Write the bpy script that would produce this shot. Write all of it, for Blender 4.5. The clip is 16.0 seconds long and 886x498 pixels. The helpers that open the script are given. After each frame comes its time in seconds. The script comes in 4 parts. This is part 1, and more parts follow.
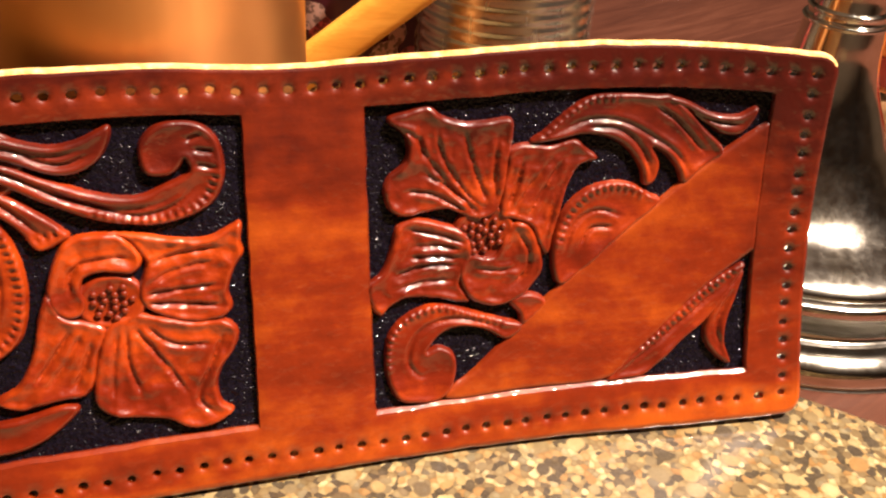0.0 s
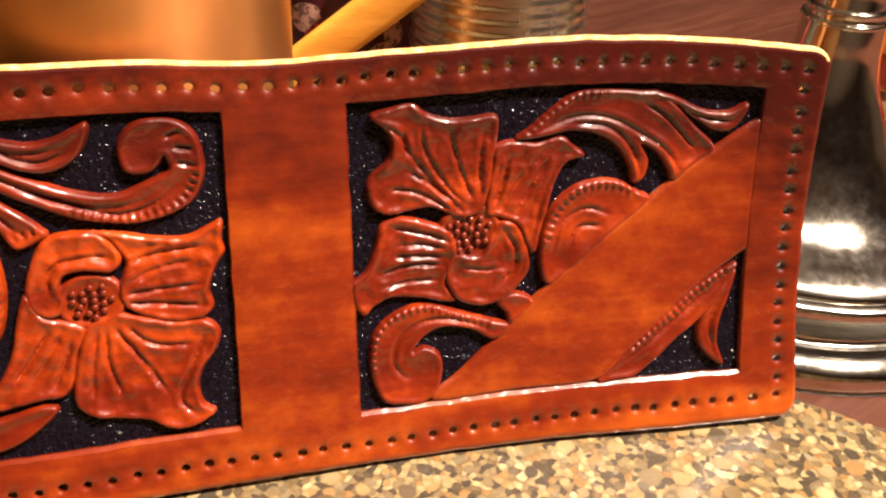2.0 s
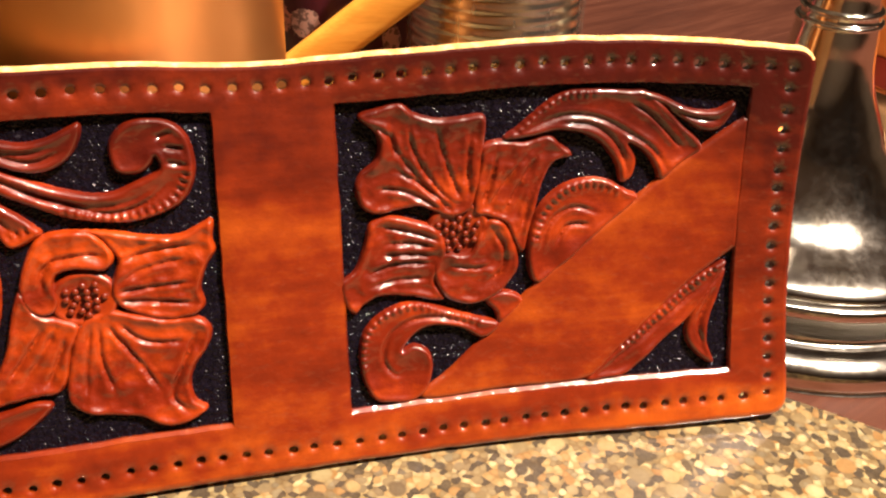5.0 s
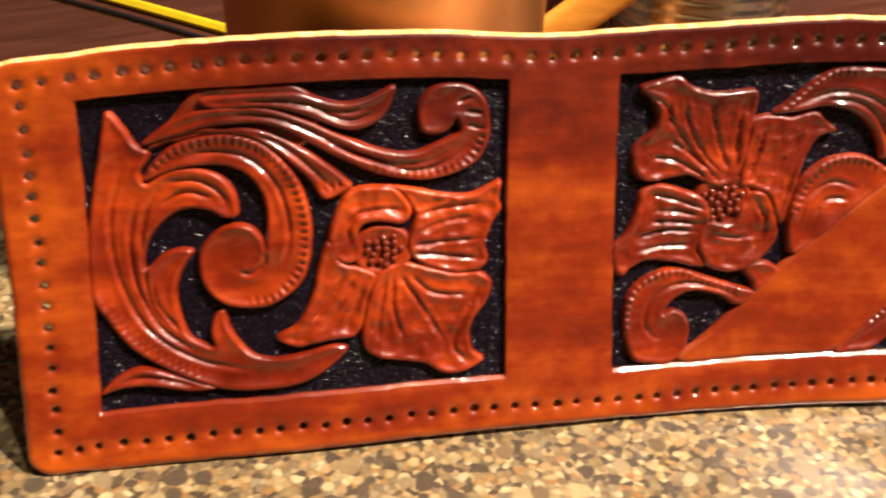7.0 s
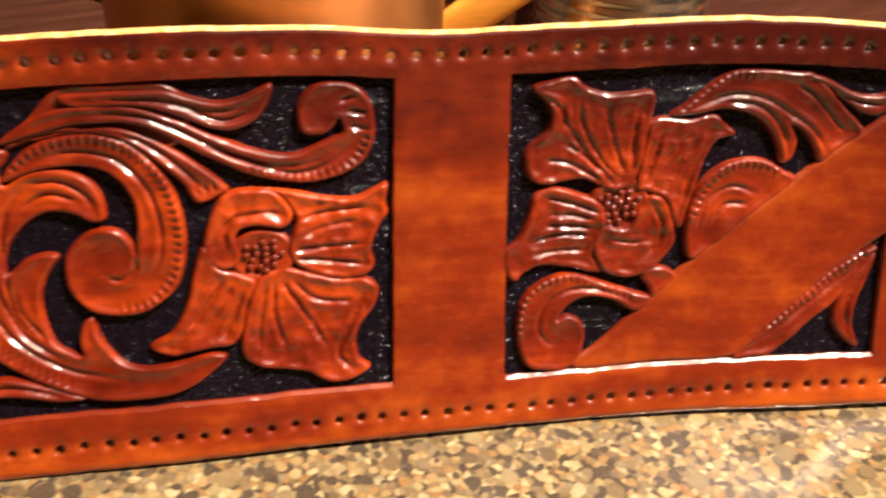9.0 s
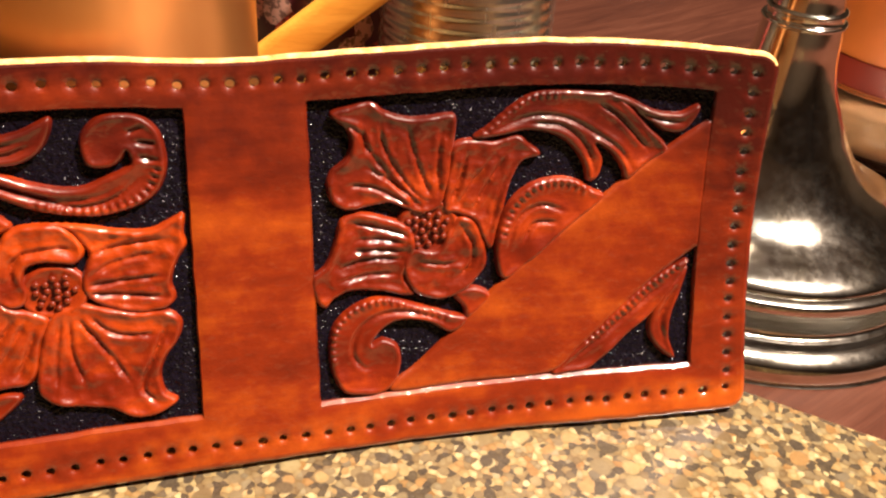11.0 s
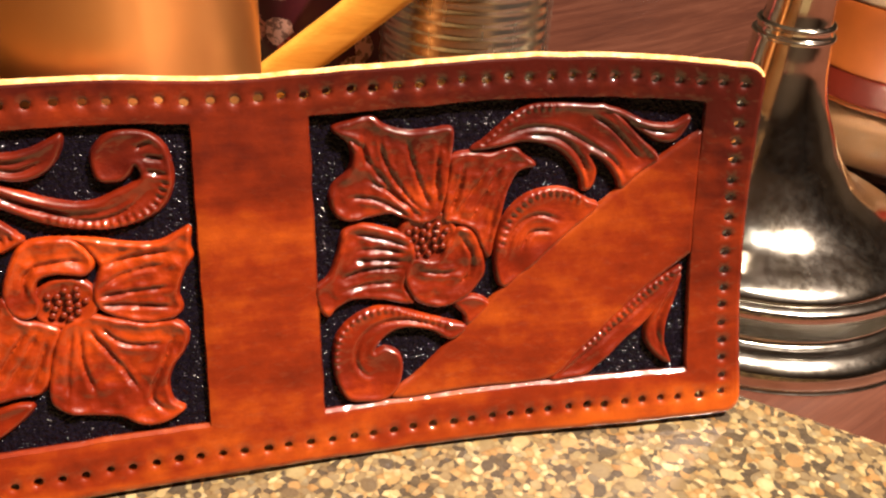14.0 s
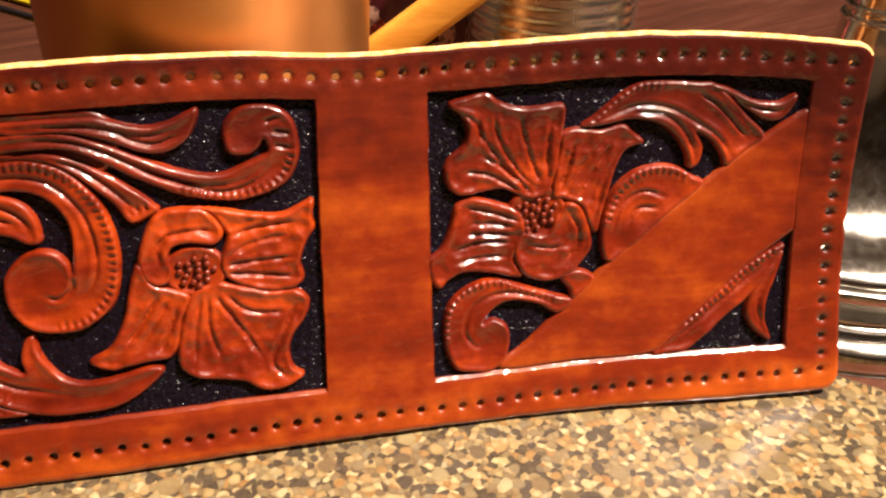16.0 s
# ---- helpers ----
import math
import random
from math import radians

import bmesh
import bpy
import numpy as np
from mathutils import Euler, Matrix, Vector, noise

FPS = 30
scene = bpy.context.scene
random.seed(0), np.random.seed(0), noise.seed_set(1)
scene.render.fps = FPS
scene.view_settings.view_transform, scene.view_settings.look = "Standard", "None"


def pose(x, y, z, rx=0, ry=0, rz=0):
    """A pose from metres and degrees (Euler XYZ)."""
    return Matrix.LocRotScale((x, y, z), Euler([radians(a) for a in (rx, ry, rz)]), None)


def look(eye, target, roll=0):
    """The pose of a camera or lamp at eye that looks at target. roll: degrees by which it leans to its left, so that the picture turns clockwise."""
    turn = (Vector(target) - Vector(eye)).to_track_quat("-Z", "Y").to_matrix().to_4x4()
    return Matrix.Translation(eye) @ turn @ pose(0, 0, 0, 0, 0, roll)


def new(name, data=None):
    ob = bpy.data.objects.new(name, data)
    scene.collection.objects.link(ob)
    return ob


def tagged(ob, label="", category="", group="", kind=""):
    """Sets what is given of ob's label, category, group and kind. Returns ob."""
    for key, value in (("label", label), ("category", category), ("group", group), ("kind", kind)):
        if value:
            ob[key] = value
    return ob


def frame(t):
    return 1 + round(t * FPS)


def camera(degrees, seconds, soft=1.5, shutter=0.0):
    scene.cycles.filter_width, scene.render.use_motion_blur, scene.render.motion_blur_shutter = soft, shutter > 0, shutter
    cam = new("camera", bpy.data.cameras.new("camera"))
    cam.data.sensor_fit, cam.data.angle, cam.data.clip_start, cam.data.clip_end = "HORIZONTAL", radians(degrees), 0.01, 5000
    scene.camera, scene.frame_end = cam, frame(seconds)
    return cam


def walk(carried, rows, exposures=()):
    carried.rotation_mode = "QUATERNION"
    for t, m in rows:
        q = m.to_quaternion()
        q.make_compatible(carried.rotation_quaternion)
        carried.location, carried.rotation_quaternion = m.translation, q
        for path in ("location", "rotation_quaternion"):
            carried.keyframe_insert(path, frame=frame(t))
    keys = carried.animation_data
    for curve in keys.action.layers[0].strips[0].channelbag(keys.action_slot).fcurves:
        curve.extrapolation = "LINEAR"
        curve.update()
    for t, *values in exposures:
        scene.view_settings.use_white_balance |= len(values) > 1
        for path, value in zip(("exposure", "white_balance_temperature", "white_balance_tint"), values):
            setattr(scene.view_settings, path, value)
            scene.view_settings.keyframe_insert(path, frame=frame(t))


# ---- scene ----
cam = camera(53.44, 16.0, soft=2.2, shutter=0.4)
PATH = [  # seconds, eye in metres, pitch from level, turn to the left, lean
    (0.0, -0.0121, -0.1367, 0.1550, -14.88, -33.79, 3.94),
    (0.5, -0.0063, -0.1374, 0.1520, -14.56, -32.96, 3.36),
    (1.0, -0.0054, -0.1366, 0.1524, -13.89, -33.18, 3.07),
    (1.5, -0.0056, -0.1366, 0.1516, -13.85, -33.46, 3.05),
    (2.0, -0.0056, -0.1369, 0.1522, -13.83, -33.35, 3.24),
    (2.5, -0.0071, -0.1368, 0.1518, -13.77, -33.54, 3.32),
    (3.0, -0.0066, -0.1378, 0.1521, -13.83, -33.37, 3.49),
    (3.5, -0.0043, -0.1391, 0.1522, -13.72, -33.34, 3.32),
    (3.7, -0.0023, -0.1396, 0.1543, -13.54, -33.85, 3.51),
    (5.8, -0.0009, -0.1439, 0.1501, -11.84, -32.31, 1.42),
    (6.0, -0.0093, -0.1460, 0.1498, -10.98, -32.42, 1.64),
    (6.5, -0.0320, -0.1480, 0.1457, -9.43, -32.63, 1.80),
    (7.0, -0.0503, -0.1500, 0.1450, -7.84, -31.60, 1.79),
    (7.5, -0.0662, -0.1525, 0.1452, -5.05, -31.58, 1.37),
    (8.0, -0.0649, -0.1494, 0.1464, -5.58, -31.33, 1.73),
    (8.5, -0.0587, -0.1471, 0.1482, -6.63, -32.40, 2.17),
    (9.0, -0.0318, -0.1411, 0.1493, -10.77, -33.80, 3.80),
    (9.5, -0.0193, -0.1363, 0.1514, -12.47, -33.76, 4.01),
    (10.0, -0.0080, -0.1373, 0.1555, -14.61, -34.22, 4.71),
    (10.2, -0.0052, -0.1379, 0.1572, -14.97, -34.71, 4.91),
    (12.3, 0.0003, -0.1471, 0.1549, -15.41, -32.33, 3.97),
    (12.5, 0.0005, -0.1474, 0.1550, -15.04, -32.37, 3.68),
    (13.0, -0.0017, -0.1478, 0.1559, -14.60, -32.38, 3.33),
    (13.5, -0.0010, -0.1475, 0.1563, -14.55, -32.98, 3.43),
    (14.0, -0.0019, -0.1477, 0.1575, -14.92, -32.66, 3.72),
    (14.5, -0.0005, -0.1485, 0.1569, -15.33, -32.73, 3.95),
    (15.0, -0.0034, -0.1496, 0.1567, -13.94, -32.47, 2.98),
    (15.5, -0.0137, -0.1503, 0.1563, -13.20, -32.72, 3.11),
    (16.0, -0.0208, -0.1518, 0.1551, -12.18, -32.97, 2.73),
]


def eye_pose(x, y, z, turn, pitch, lean):
    return pose(x, y, z, 90 + pitch, 0, turn) @ pose(0, 0, 0, 0, 0, lean)


walk(cam, [(row[0], eye_pose(*row[1:])) for row in PATH], [(0.0, 0.0), (5.8, -0.05), (7.0, -0.2), (8.8, -0.2), (10.0, -0.05), (12.5, -0.05), (15.0, -0.05), (16.0, -0.15)])

# ---- light: warm kitchen lamps overhead ----
TABLE_Z = -0.0312
world = bpy.data.worlds.new("room_air")
scene.world = world
world.use_nodes = True
world.node_tree.nodes["Background"].inputs["Color"].default_value = (1.0, 0.62, 0.3, 1)
world.node_tree.nodes["Background"].inputs["Strength"].default_value = 0.02


def lamp(name, place, target, size, watts, colour):
    data = bpy.data.lights.new(name, "AREA")
    data.shape, data.size, data.energy, data.color = "DISK", size, watts, colour
    ob = new(name, data)
    ob.matrix_world = look(place, target)
    return ob


lamp("ceiling_lamp_light", (0.70, -0.28, 1.28), (0.0, 0.0, 0.0), 0.06, 98, (1.0, 0.79, 0.64))
lamp("pendant_lamp_light", (0.36, -0.27, 1.50), (0.0, 0.0, 0.0), 0.045, 12, (1.0, 0.88, 0.74))

# ---- materials ----


class Mat:
    """A node material with short-hand for its nodes."""

    def __init__(self, name, rough=0.5, metal=0.0, coat=0.0, coat_rough=0.1):
        self.m = bpy.data.materials.new(name)
        self.m.use_nodes = True
        self.t = self.m.node_tree
        self.b = self.t.nodes["Principled BSDF"]
        self.b.inputs["Roughness"].default_value = rough
        self.b.inputs["Metallic"].default_value = metal
        self.b.inputs["Coat Weight"].default_value = coat
        self.b.inputs["Coat Roughness"].default_value = coat_rough
        self.pos = self.node("ShaderNodeTexCoord").outputs["Object"]

    def node(self, kind, **sets):
        n = self.t.nodes.new(kind)
        for key, value in sets.items():
            n.inputs[key.replace("_", " ")].default_value = value
        return n

    def link(self, a, b):
        self.t.links.new(a, b)

    def stretch(self, x, y, z, rot=(0, 0, 0)):
        n = self.t.nodes.new("ShaderNodeMapping")
        n.inputs["Scale"].default_value = (x, y, z)
        n.inputs["Rotation"].default_value = rot
        self.link(self.pos, n.inputs["Vector"])
        return n.outputs["Vector"]

    def noise(self, scale, detail=4.0, rough=0.55, vector=None, distort=0.0):
        n = self.node("ShaderNodeTexNoise", Scale=scale, Detail=detail, Roughness=rough, Distortion=distort)
        self.link(vector or self.pos, n.inputs["Vector"])
        return n.outputs["Fac"]

    def ramp(self, fac, stops):
        n = self.t.nodes.new("ShaderNodeValToRGB")
        while len(n.color_ramp.elements) < len(stops):
            n.color_ramp.elements.new(0.5)
        for e, (at, c) in zip(n.color_ramp.elements, stops):
            e.position, e.color = at, (*c, 1)
        self.link(fac, n.inputs["Fac"])
        return n.outputs["Color"]

    def mix(self, fac, a, b, kind="MIX"):
        n = self.t.nodes.new("ShaderNodeMix")
        n.data_type, n.blend_type = "RGBA", kind
        for slot, v in ((0, fac), (6, a), (7, b)):
            if isinstance(v, (int, float)):
                n.inputs[slot].default_value = v
            elif isinstance(v, tuple):
                n.inputs[slot].default_value = (*v, 1)
            else:
                self.link(v, n.inputs[slot])
        return n.outputs[2]

    def maths(self, op, a, b=0.0):
        n = self.t.nodes.new("ShaderNodeMath")
        n.operation = op
        for slot, v in ((0, a), (1, b)):
            if isinstance(v, (int, float)):
                n.inputs[slot].default_value = v
            else:
                self.link(v, n.inputs[slot])
        return n.outputs[0]

    def colour(self, c):
        if isinstance(c, tuple):
            self.b.inputs["Base Color"].default_value = (*c, 1)
        else:
            self.link(c, self.b.inputs["Base Color"])
        return self

    def rough(self, socket, low, high):
        n = self.node("ShaderNodeMapRange")
        n.inputs["To Min"].default_value, n.inputs["To Max"].default_value = low, high
        self.link(socket, n.inputs["Value"])
        self.link(n.outputs["Result"], self.b.inputs["Roughness"])
        return self

    def bump(self, height, strength=0.3, distance=0.001):
        n = self.node("ShaderNodeBump", Strength=strength, Distance=distance)
        self.link(height, n.inputs["Height"])
        if self.b.inputs["Normal"].is_linked:
            self.link(self.b.inputs["Normal"].links[0].from_socket, n.inputs["Normal"])
        self.link(n.outputs["Normal"], self.b.inputs["Normal"])
        return self


def leather(name, light, mid, dark, coat, top_tone=False, low=0.0):
    """Dyed and lacquered tooling leather: streaky dye, fine grain, small pits."""
    m = Mat(name, 0.4, 0.0, coat, 0.045)
    m.b.inputs["Specular IOR Level"].default_value = 0.25
    m.b.inputs["Coat IOR"].default_value = 1.58
    streak = m.noise(52, 5, 0.6, m.stretch(0.2, 1, 1.25))
    blot = m.noise(150, 4, 0.6)
    fac = m.maths("ADD", m.maths("MULTIPLY", streak, 0.72), m.maths("MULTIPLY", blot, 0.28))
    if top_tone:  # darker along the upper margin and right end, lighter at foot and left end
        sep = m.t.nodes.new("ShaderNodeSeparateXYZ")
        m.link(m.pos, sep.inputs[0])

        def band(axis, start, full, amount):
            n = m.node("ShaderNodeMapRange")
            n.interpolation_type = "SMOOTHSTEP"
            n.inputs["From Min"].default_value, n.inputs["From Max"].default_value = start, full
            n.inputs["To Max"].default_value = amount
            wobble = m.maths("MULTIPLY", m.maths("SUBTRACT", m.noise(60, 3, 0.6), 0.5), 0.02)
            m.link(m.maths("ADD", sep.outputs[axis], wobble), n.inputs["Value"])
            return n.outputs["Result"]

        tone_drop = m.maths("MULTIPLY", band("Z", 0.050, 0.078, 0.23), band("X", -0.105, -0.060, 1.0))
        tone_drop = m.maths("ADD", tone_drop, m.maths("MULTIPLY", band("X", 0.098, 0.110, 0.10), band("Z", 0.010, 0.050, 1.0)))
        tone_drop = m.maths("SUBTRACT", tone_drop, m.maths("ADD", band("Z", 0.009, 0.001, 0.10), band("X", -0.104, -0.112, 0.06)))
        fac = m.maths("SUBTRACT", fac, tone_drop)
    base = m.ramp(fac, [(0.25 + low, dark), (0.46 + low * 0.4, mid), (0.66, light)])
    grain = m.noise(2600, 2, 0.5)
    base = m.mix(m.maths("MULTIPLY", grain, 0.25), base, dark)
    m.colour(base)
    m.rough(streak, 0.3, 0.5)
    m.bump(m.noise(1700, 3, 0.6), 0.16, 0.0004)
    m.bump(m.noise(260, 2, 0.5), 0.12, 0.0012)
    ripple = m.node("ShaderNodeBump", Strength=0.42, Distance=0.0012)  # lacquer lies unevenly
    m.link(m.noise(400, 2, 0.5), ripple.inputs["Height"])
    m.link(ripple.outputs["Normal"], m.b.inputs["Coat Normal"])
    return m.m


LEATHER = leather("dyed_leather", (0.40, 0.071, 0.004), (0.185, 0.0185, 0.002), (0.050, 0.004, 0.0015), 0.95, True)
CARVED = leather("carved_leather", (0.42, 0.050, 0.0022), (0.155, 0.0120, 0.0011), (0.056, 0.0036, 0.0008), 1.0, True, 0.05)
SEED = leather("seed_leather", (0.24, 0.028, 0.003), (0.12, 0.010, 0.0015), (0.042, 0.0032, 0.0012), 1.0)

m = Mat("black_dyed_leather", 0.12, 0.0, 0.0, 0.1)
m.b.inputs["Specular IOR Level"].default_value = 0.19
m.colour(m.ramp(m.noise(900, 2), [(0.3, (0.002, 0.0015, 0.003)), (0.75, (0.007, 0.005, 0.010))]))
v = m.node("ShaderNodeTexVoronoi", Scale=1700.0)
m.link(m.pos, v.inputs["Vector"])
m.bump(v.outputs["Distance"], 0.5, 0.0005)
m.bump(m.noise(800, 2), 0.65, 0.0010)
BLACK = m.m

m = Mat("raw_leather_edge", 0.75)
m.colour(m.ramp(m.noise(420, 4, 0.6), [(0.3, (0.55, 0.24, 0.05)), (0.5, (0.76, 0.45, 0.15)), (0.72, (0.86, 0.66, 0.34))]))
m.bump(m.noise(2200, 4, 0.7), 0.6, 0.0006)
EDGE = m.m

m = Mat("leather_flesh_side", 0.85)
m.colour(m.ramp(m.noise(500, 4), [(0.3, (0.38, 0.20, 0.08)), (0.7, (0.55, 0.33, 0.15))]))
FLESH = m.m


def stone():
    """Polished engineered stone: pebbles of several sizes in a sandy ground."""
    m = Mat("polished_stone", 0.12, 0.0, 0.08, 0.04)
    warp = m.t.nodes.new("ShaderNodeTexNoise")
    warp.inputs["Scale"].default_value = 160
    m.link(m.pos, warp.inputs["Vector"])
    place = m.t.nodes.new("ShaderNodeVectorMath")
    place.operation = "MULTIPLY_ADD"
    m.link(warp.outputs["Color"], place.inputs[0])
    place.inputs[1].default_value = (0.0024, 0.0024, 0.0024)
    m.link(m.pos, place.inputs[2])
    out = None
    shades = [(0.0, (0.012, 0.012, 0.018)), (0.22, (0.034, 0.030, 0.030)), (0.29, (0.11, 0.078, 0.046)), (0.36, (0.20, 0.155, 0.09)),
              (0.50, (0.14, 0.112, 0.078)), (0.62, (0.34, 0.29, 0.17)), (0.74, (0.22, 0.115, 0.04)), (0.86, (0.47, 0.42, 0.28)), (1.0, (0.07, 0.062, 0.06))]
    for scale, rim, seed in ((560.0, 0.0, 0.0), (300.0, 0.30, 3.1), (165.0, 0.45, 7.7)):
        off = m.t.nodes.new("ShaderNodeVectorMath")
        off.operation = "ADD"
        m.link(place.outputs[0], off.inputs[0])
        off.inputs[1].default_value = (seed, seed * 0.7, seed * 0.3)
        v = m.node("ShaderNodeTexVoronoi", Scale=scale, Randomness=1.0)
        v.voronoi_dimensions = "2D"
        m.link(off.outputs[0], v.inputs["Vector"])
        sep = m.t.nodes.new("ShaderNodeSeparateColor")
        m.link(v.outputs["Color"], sep.inputs[0])
        tint = m.ramp(sep.outputs[0], shades)
        ring = m.ramp(v.outputs["Distance"], [(0.0, (1, 1, 1)), (0.3, (0.95, 0.92, 0.88)), (0.55, (0.72, 0.62, 0.5))])
        tint = m.mix(0.8, tint, ring, "MULTIPLY")
        if out is None:
            out = tint
        else:
            chosen = m.maths("GREATER_THAN", sep.outputs[1], rim)
            edge = m.node("ShaderNodeMapRange")
            edge.inputs["From Min"].default_value, edge.inputs["From Max"].default_value = -0.05, 0.06
            m.link(m.maths("SUBTRACT", m.maths("ADD", m.maths("MULTIPLY", sep.outputs[2], 0.26), 0.2), v.outputs["Distance"]), edge.inputs["Value"])
            core = edge.outputs["Result"]
            out = m.mix(m.maths("MULTIPLY", chosen, core), out, tint)
    cloud = m.ramp(m.noise(420, 4, 0.65), [(0.3, (0.62, 0.58, 0.50)), (0.7, (1.0, 0.98, 0.92))])
    out = m.mix(0.75, out, cloud, "MULTIPLY")
    out = m.mix(1.0, out, (1.07, 1.07, 0.94), "MULTIPLY")
    m.colour(m.mix(m.maths("MULTIPLY", m.noise(1100, 4, 0.65), 0.42), out, (0.21, 0.155, 0.085)))
    m.rough(m.noise(300, 3), 0.09, 0.19)
    return m.m


STONE = stone()


def wood(name, light, mid, dark, scale, rough):
    m = Mat(name, rough, 0.0, 0.0, 0.2)
    m.b.inputs["Specular IOR Level"].default_value = 0.15
    v = m.stretch(1.0, 7.0, 7.0)
    rings = m.noise(scale, 6, 0.62, v, 0.6)
    fine = m.noise(scale * 9, 3, 0.6, m.stretch(0.5, 12.0, 12.0))
    info = m.t.nodes.new("ShaderNodeObjectInfo")
    fac = m.maths("ADD", m.maths("ADD", m.maths("MULTIPLY", rings, 0.7), m.maths("MULTIPLY", fine, 0.3)),
                  m.maths("MULTIPLY", m.maths("SUBTRACT", info.outputs["Random"], 0.5), 0.12))
    m.colour(m.ramp(fac, [(0.3, dark), (0.5, mid), (0.7, light)]))
    m.rough(rings, rough - 0.08, rough + 0.12)
    m.bump(fine, 0.12, 0.0006)
    return m.m


TABLE_WOOD = wood("dark_stained_wood", (0.100, 0.038, 0.023), (0.064, 0.022, 0.013), (0.036, 0.012, 0.008), 9, 0.4)
SPOON_WOOD = wood("pale_wood", (0.86, 0.44, 0.08), (0.78, 0.37, 0.055), (0.62, 0.26, 0.03), 14, 0.5)

m = Mat("tarnished_silver", 0.1, 1.0)
m.colour(m.ramp(m.noise(70, 5, 0.6), [(0.3, (0.74, 0.69, 0.56)), (0.6, (0.90, 0.87, 0.79))]))
m.rough(m.noise(240, 5, 0.7), 0.05, 0.2)
m.bump(m.noise(120, 2), 0.05, 0.0008)
SILVER = m.m

m = Mat("tin_plate", 0.16, 1.0)
m.colour(m.ramp(m.noise(60, 3), [(0.3, (0.60, 0.58, 0.48)), (0.7, (0.72, 0.70, 0.60))]))
m.rough(m.noise(200, 3, 0.6, m.stretch(1, 1, 0.1)), 0.2, 0.32)
TIN = m.m

m = Mat("brushed_copper", 0.32, 0.95)
m.colour(m.ramp(m.noise(18, 3), [(0.35, (0.60, 0.25, 0.075)), (0.65, (0.71, 0.32, 0.10))]))
m.rough(m.noise(160, 3, 0.6, m.stretch(1, 1, 0.08)), 0.34, 0.46)
m.bump(m.noise(120, 2), 0.05, 0.001)
around = m.t.nodes.new("ShaderNodeTangent")  # brushed round the body
around.direction_type, around.axis = "RADIAL", "Z"
m.link(around.outputs["Tangent"], m.b.inputs["Tangent"])
m.b.inputs["Anisotropic"].default_value, m.b.inputs["Anisotropic Rotation"].default_value = 0.75, 0.25
COPPER = m.m


def floral():
    m = Mat("floral_print", 0.3, 0.0, 0.3, 0.1)
    v = m.node("ShaderNodeTexVoronoi", Scale=62.0)
    m.link(m.pos, v.inputs["Vector"])
    sep = m.t.nodes.new("ShaderNodeSeparateColor")
    m.link(v.outputs["Color"], sep.inputs[0])
    petals = m.maths("LESS_THAN", m.maths("ADD", v.outputs["Distance"], m.maths("MULTIPLY", m.noise(210, 2), 0.5)), 0.6)
    tone = m.ramp(sep.outputs[0], [(0.3, (0.55, 0.07, 0.05)), (0.45, (0.80, 0.58, 0.40)), (0.75, (0.75, 0.45, 0.35))])
    veins = m.ramp(m.noise(420, 2), [(0.44, (0.05, 0.01, 0.02)), (0.52, (1, 1, 1))])
    m.colour(m.mix(petals, (0.075, 0.012, 0.018), m.mix(0.7, tone, veins, "MULTIPLY")))
    return m.m


FLORAL = floral()


def plain(name, colour, rough, coat=0.0, spread=0.12, scale=40, metal=0.0):
    m = Mat(name, rough, metal, coat, 0.1)
    low, high = tuple(c * (1 - spread) for c in colour), tuple(min(1, c * (1 + spread)) for c in colour)
    m.colour(m.ramp(m.noise(scale, 4), [(0.3, low), (0.7, high)]))
    m.rough(m.noise(scale * 3, 3), max(0.03, rough - 0.06), rough + 0.08)
    m.bump(m.noise(scale * 12, 3), 0.08, 0.0008)
    return m.m


YELLOW = plain("yellow_plastic", (0.80, 0.62, 0.015), 0.3, 0.3)
DARK_PLASTIC = plain("black_plastic", (0.012, 0.010, 0.012), 0.35)
WALL_PAINT = plain("brown_wall_paint", (0.13, 0.095, 0.065), 0.85, 0.0, 0.05, 6)
CEILING_PAINT = plain("ceiling_paint", (0.38, 0.33, 0.27), 0.9, 0.0, 0.04, 6)
FLOOR_TILE = plain("floor_covering", (0.16, 0.10, 0.07), 0.6, 0.0, 0.2, 8)
WAX = plain("amber_wax", (0.62, 0.17, 0.03), 0.35, 0.4, 0.15, 30)
DARK_RED = plain("dark_red_wax", (0.22, 0.02, 0.008), 0.35, 0.4, 0.2, 30)
TAN_WAX = plain("tan_wax", (0.38, 0.20, 0.085), 0.4, 0.3, 0.2, 30)
CREAM = plain("cream_wax", (0.80, 0.66, 0.48), 0.5, 0.1)

m = Mat("clear_glass", 0.03)
m.colour((0.97, 0.97, 0.95))
m.b.inputs["Transmission Weight"].default_value = 1.0
m.b.inputs["IOR"].default_value = 1.45
GLASS = m.m

# ---- building helpers ----


def mesh_of(bm, name, material, smooth=True):
    me = bpy.data.meshes.new(name)
    bm.to_mesh(me)
    bm.free()
    for mat in material if isinstance(material, (list, tuple)) else [material]:
        me.materials.append(mat)
    if smooth:
        me.polygons.foreach_set("use_smooth", [True] * len(me.polygons))
    return me


def part(name, bm, material, parent, label="", smooth=True):
    ob = new(name, mesh_of(bm, name, material, smooth))
    ob.parent = parent
    if label:
        tagged(ob, label)
    return ob


def thing(name, bm, material, label, category, group="", kind="", smooth=True):
    return tagged(new(name, mesh_of(bm, name, material, smooth)), label, category, group, kind)


def empty(name, place, label, category, group=""):
    ob = new(name)
    ob.location = place
    return tagged(ob, label, category, group)


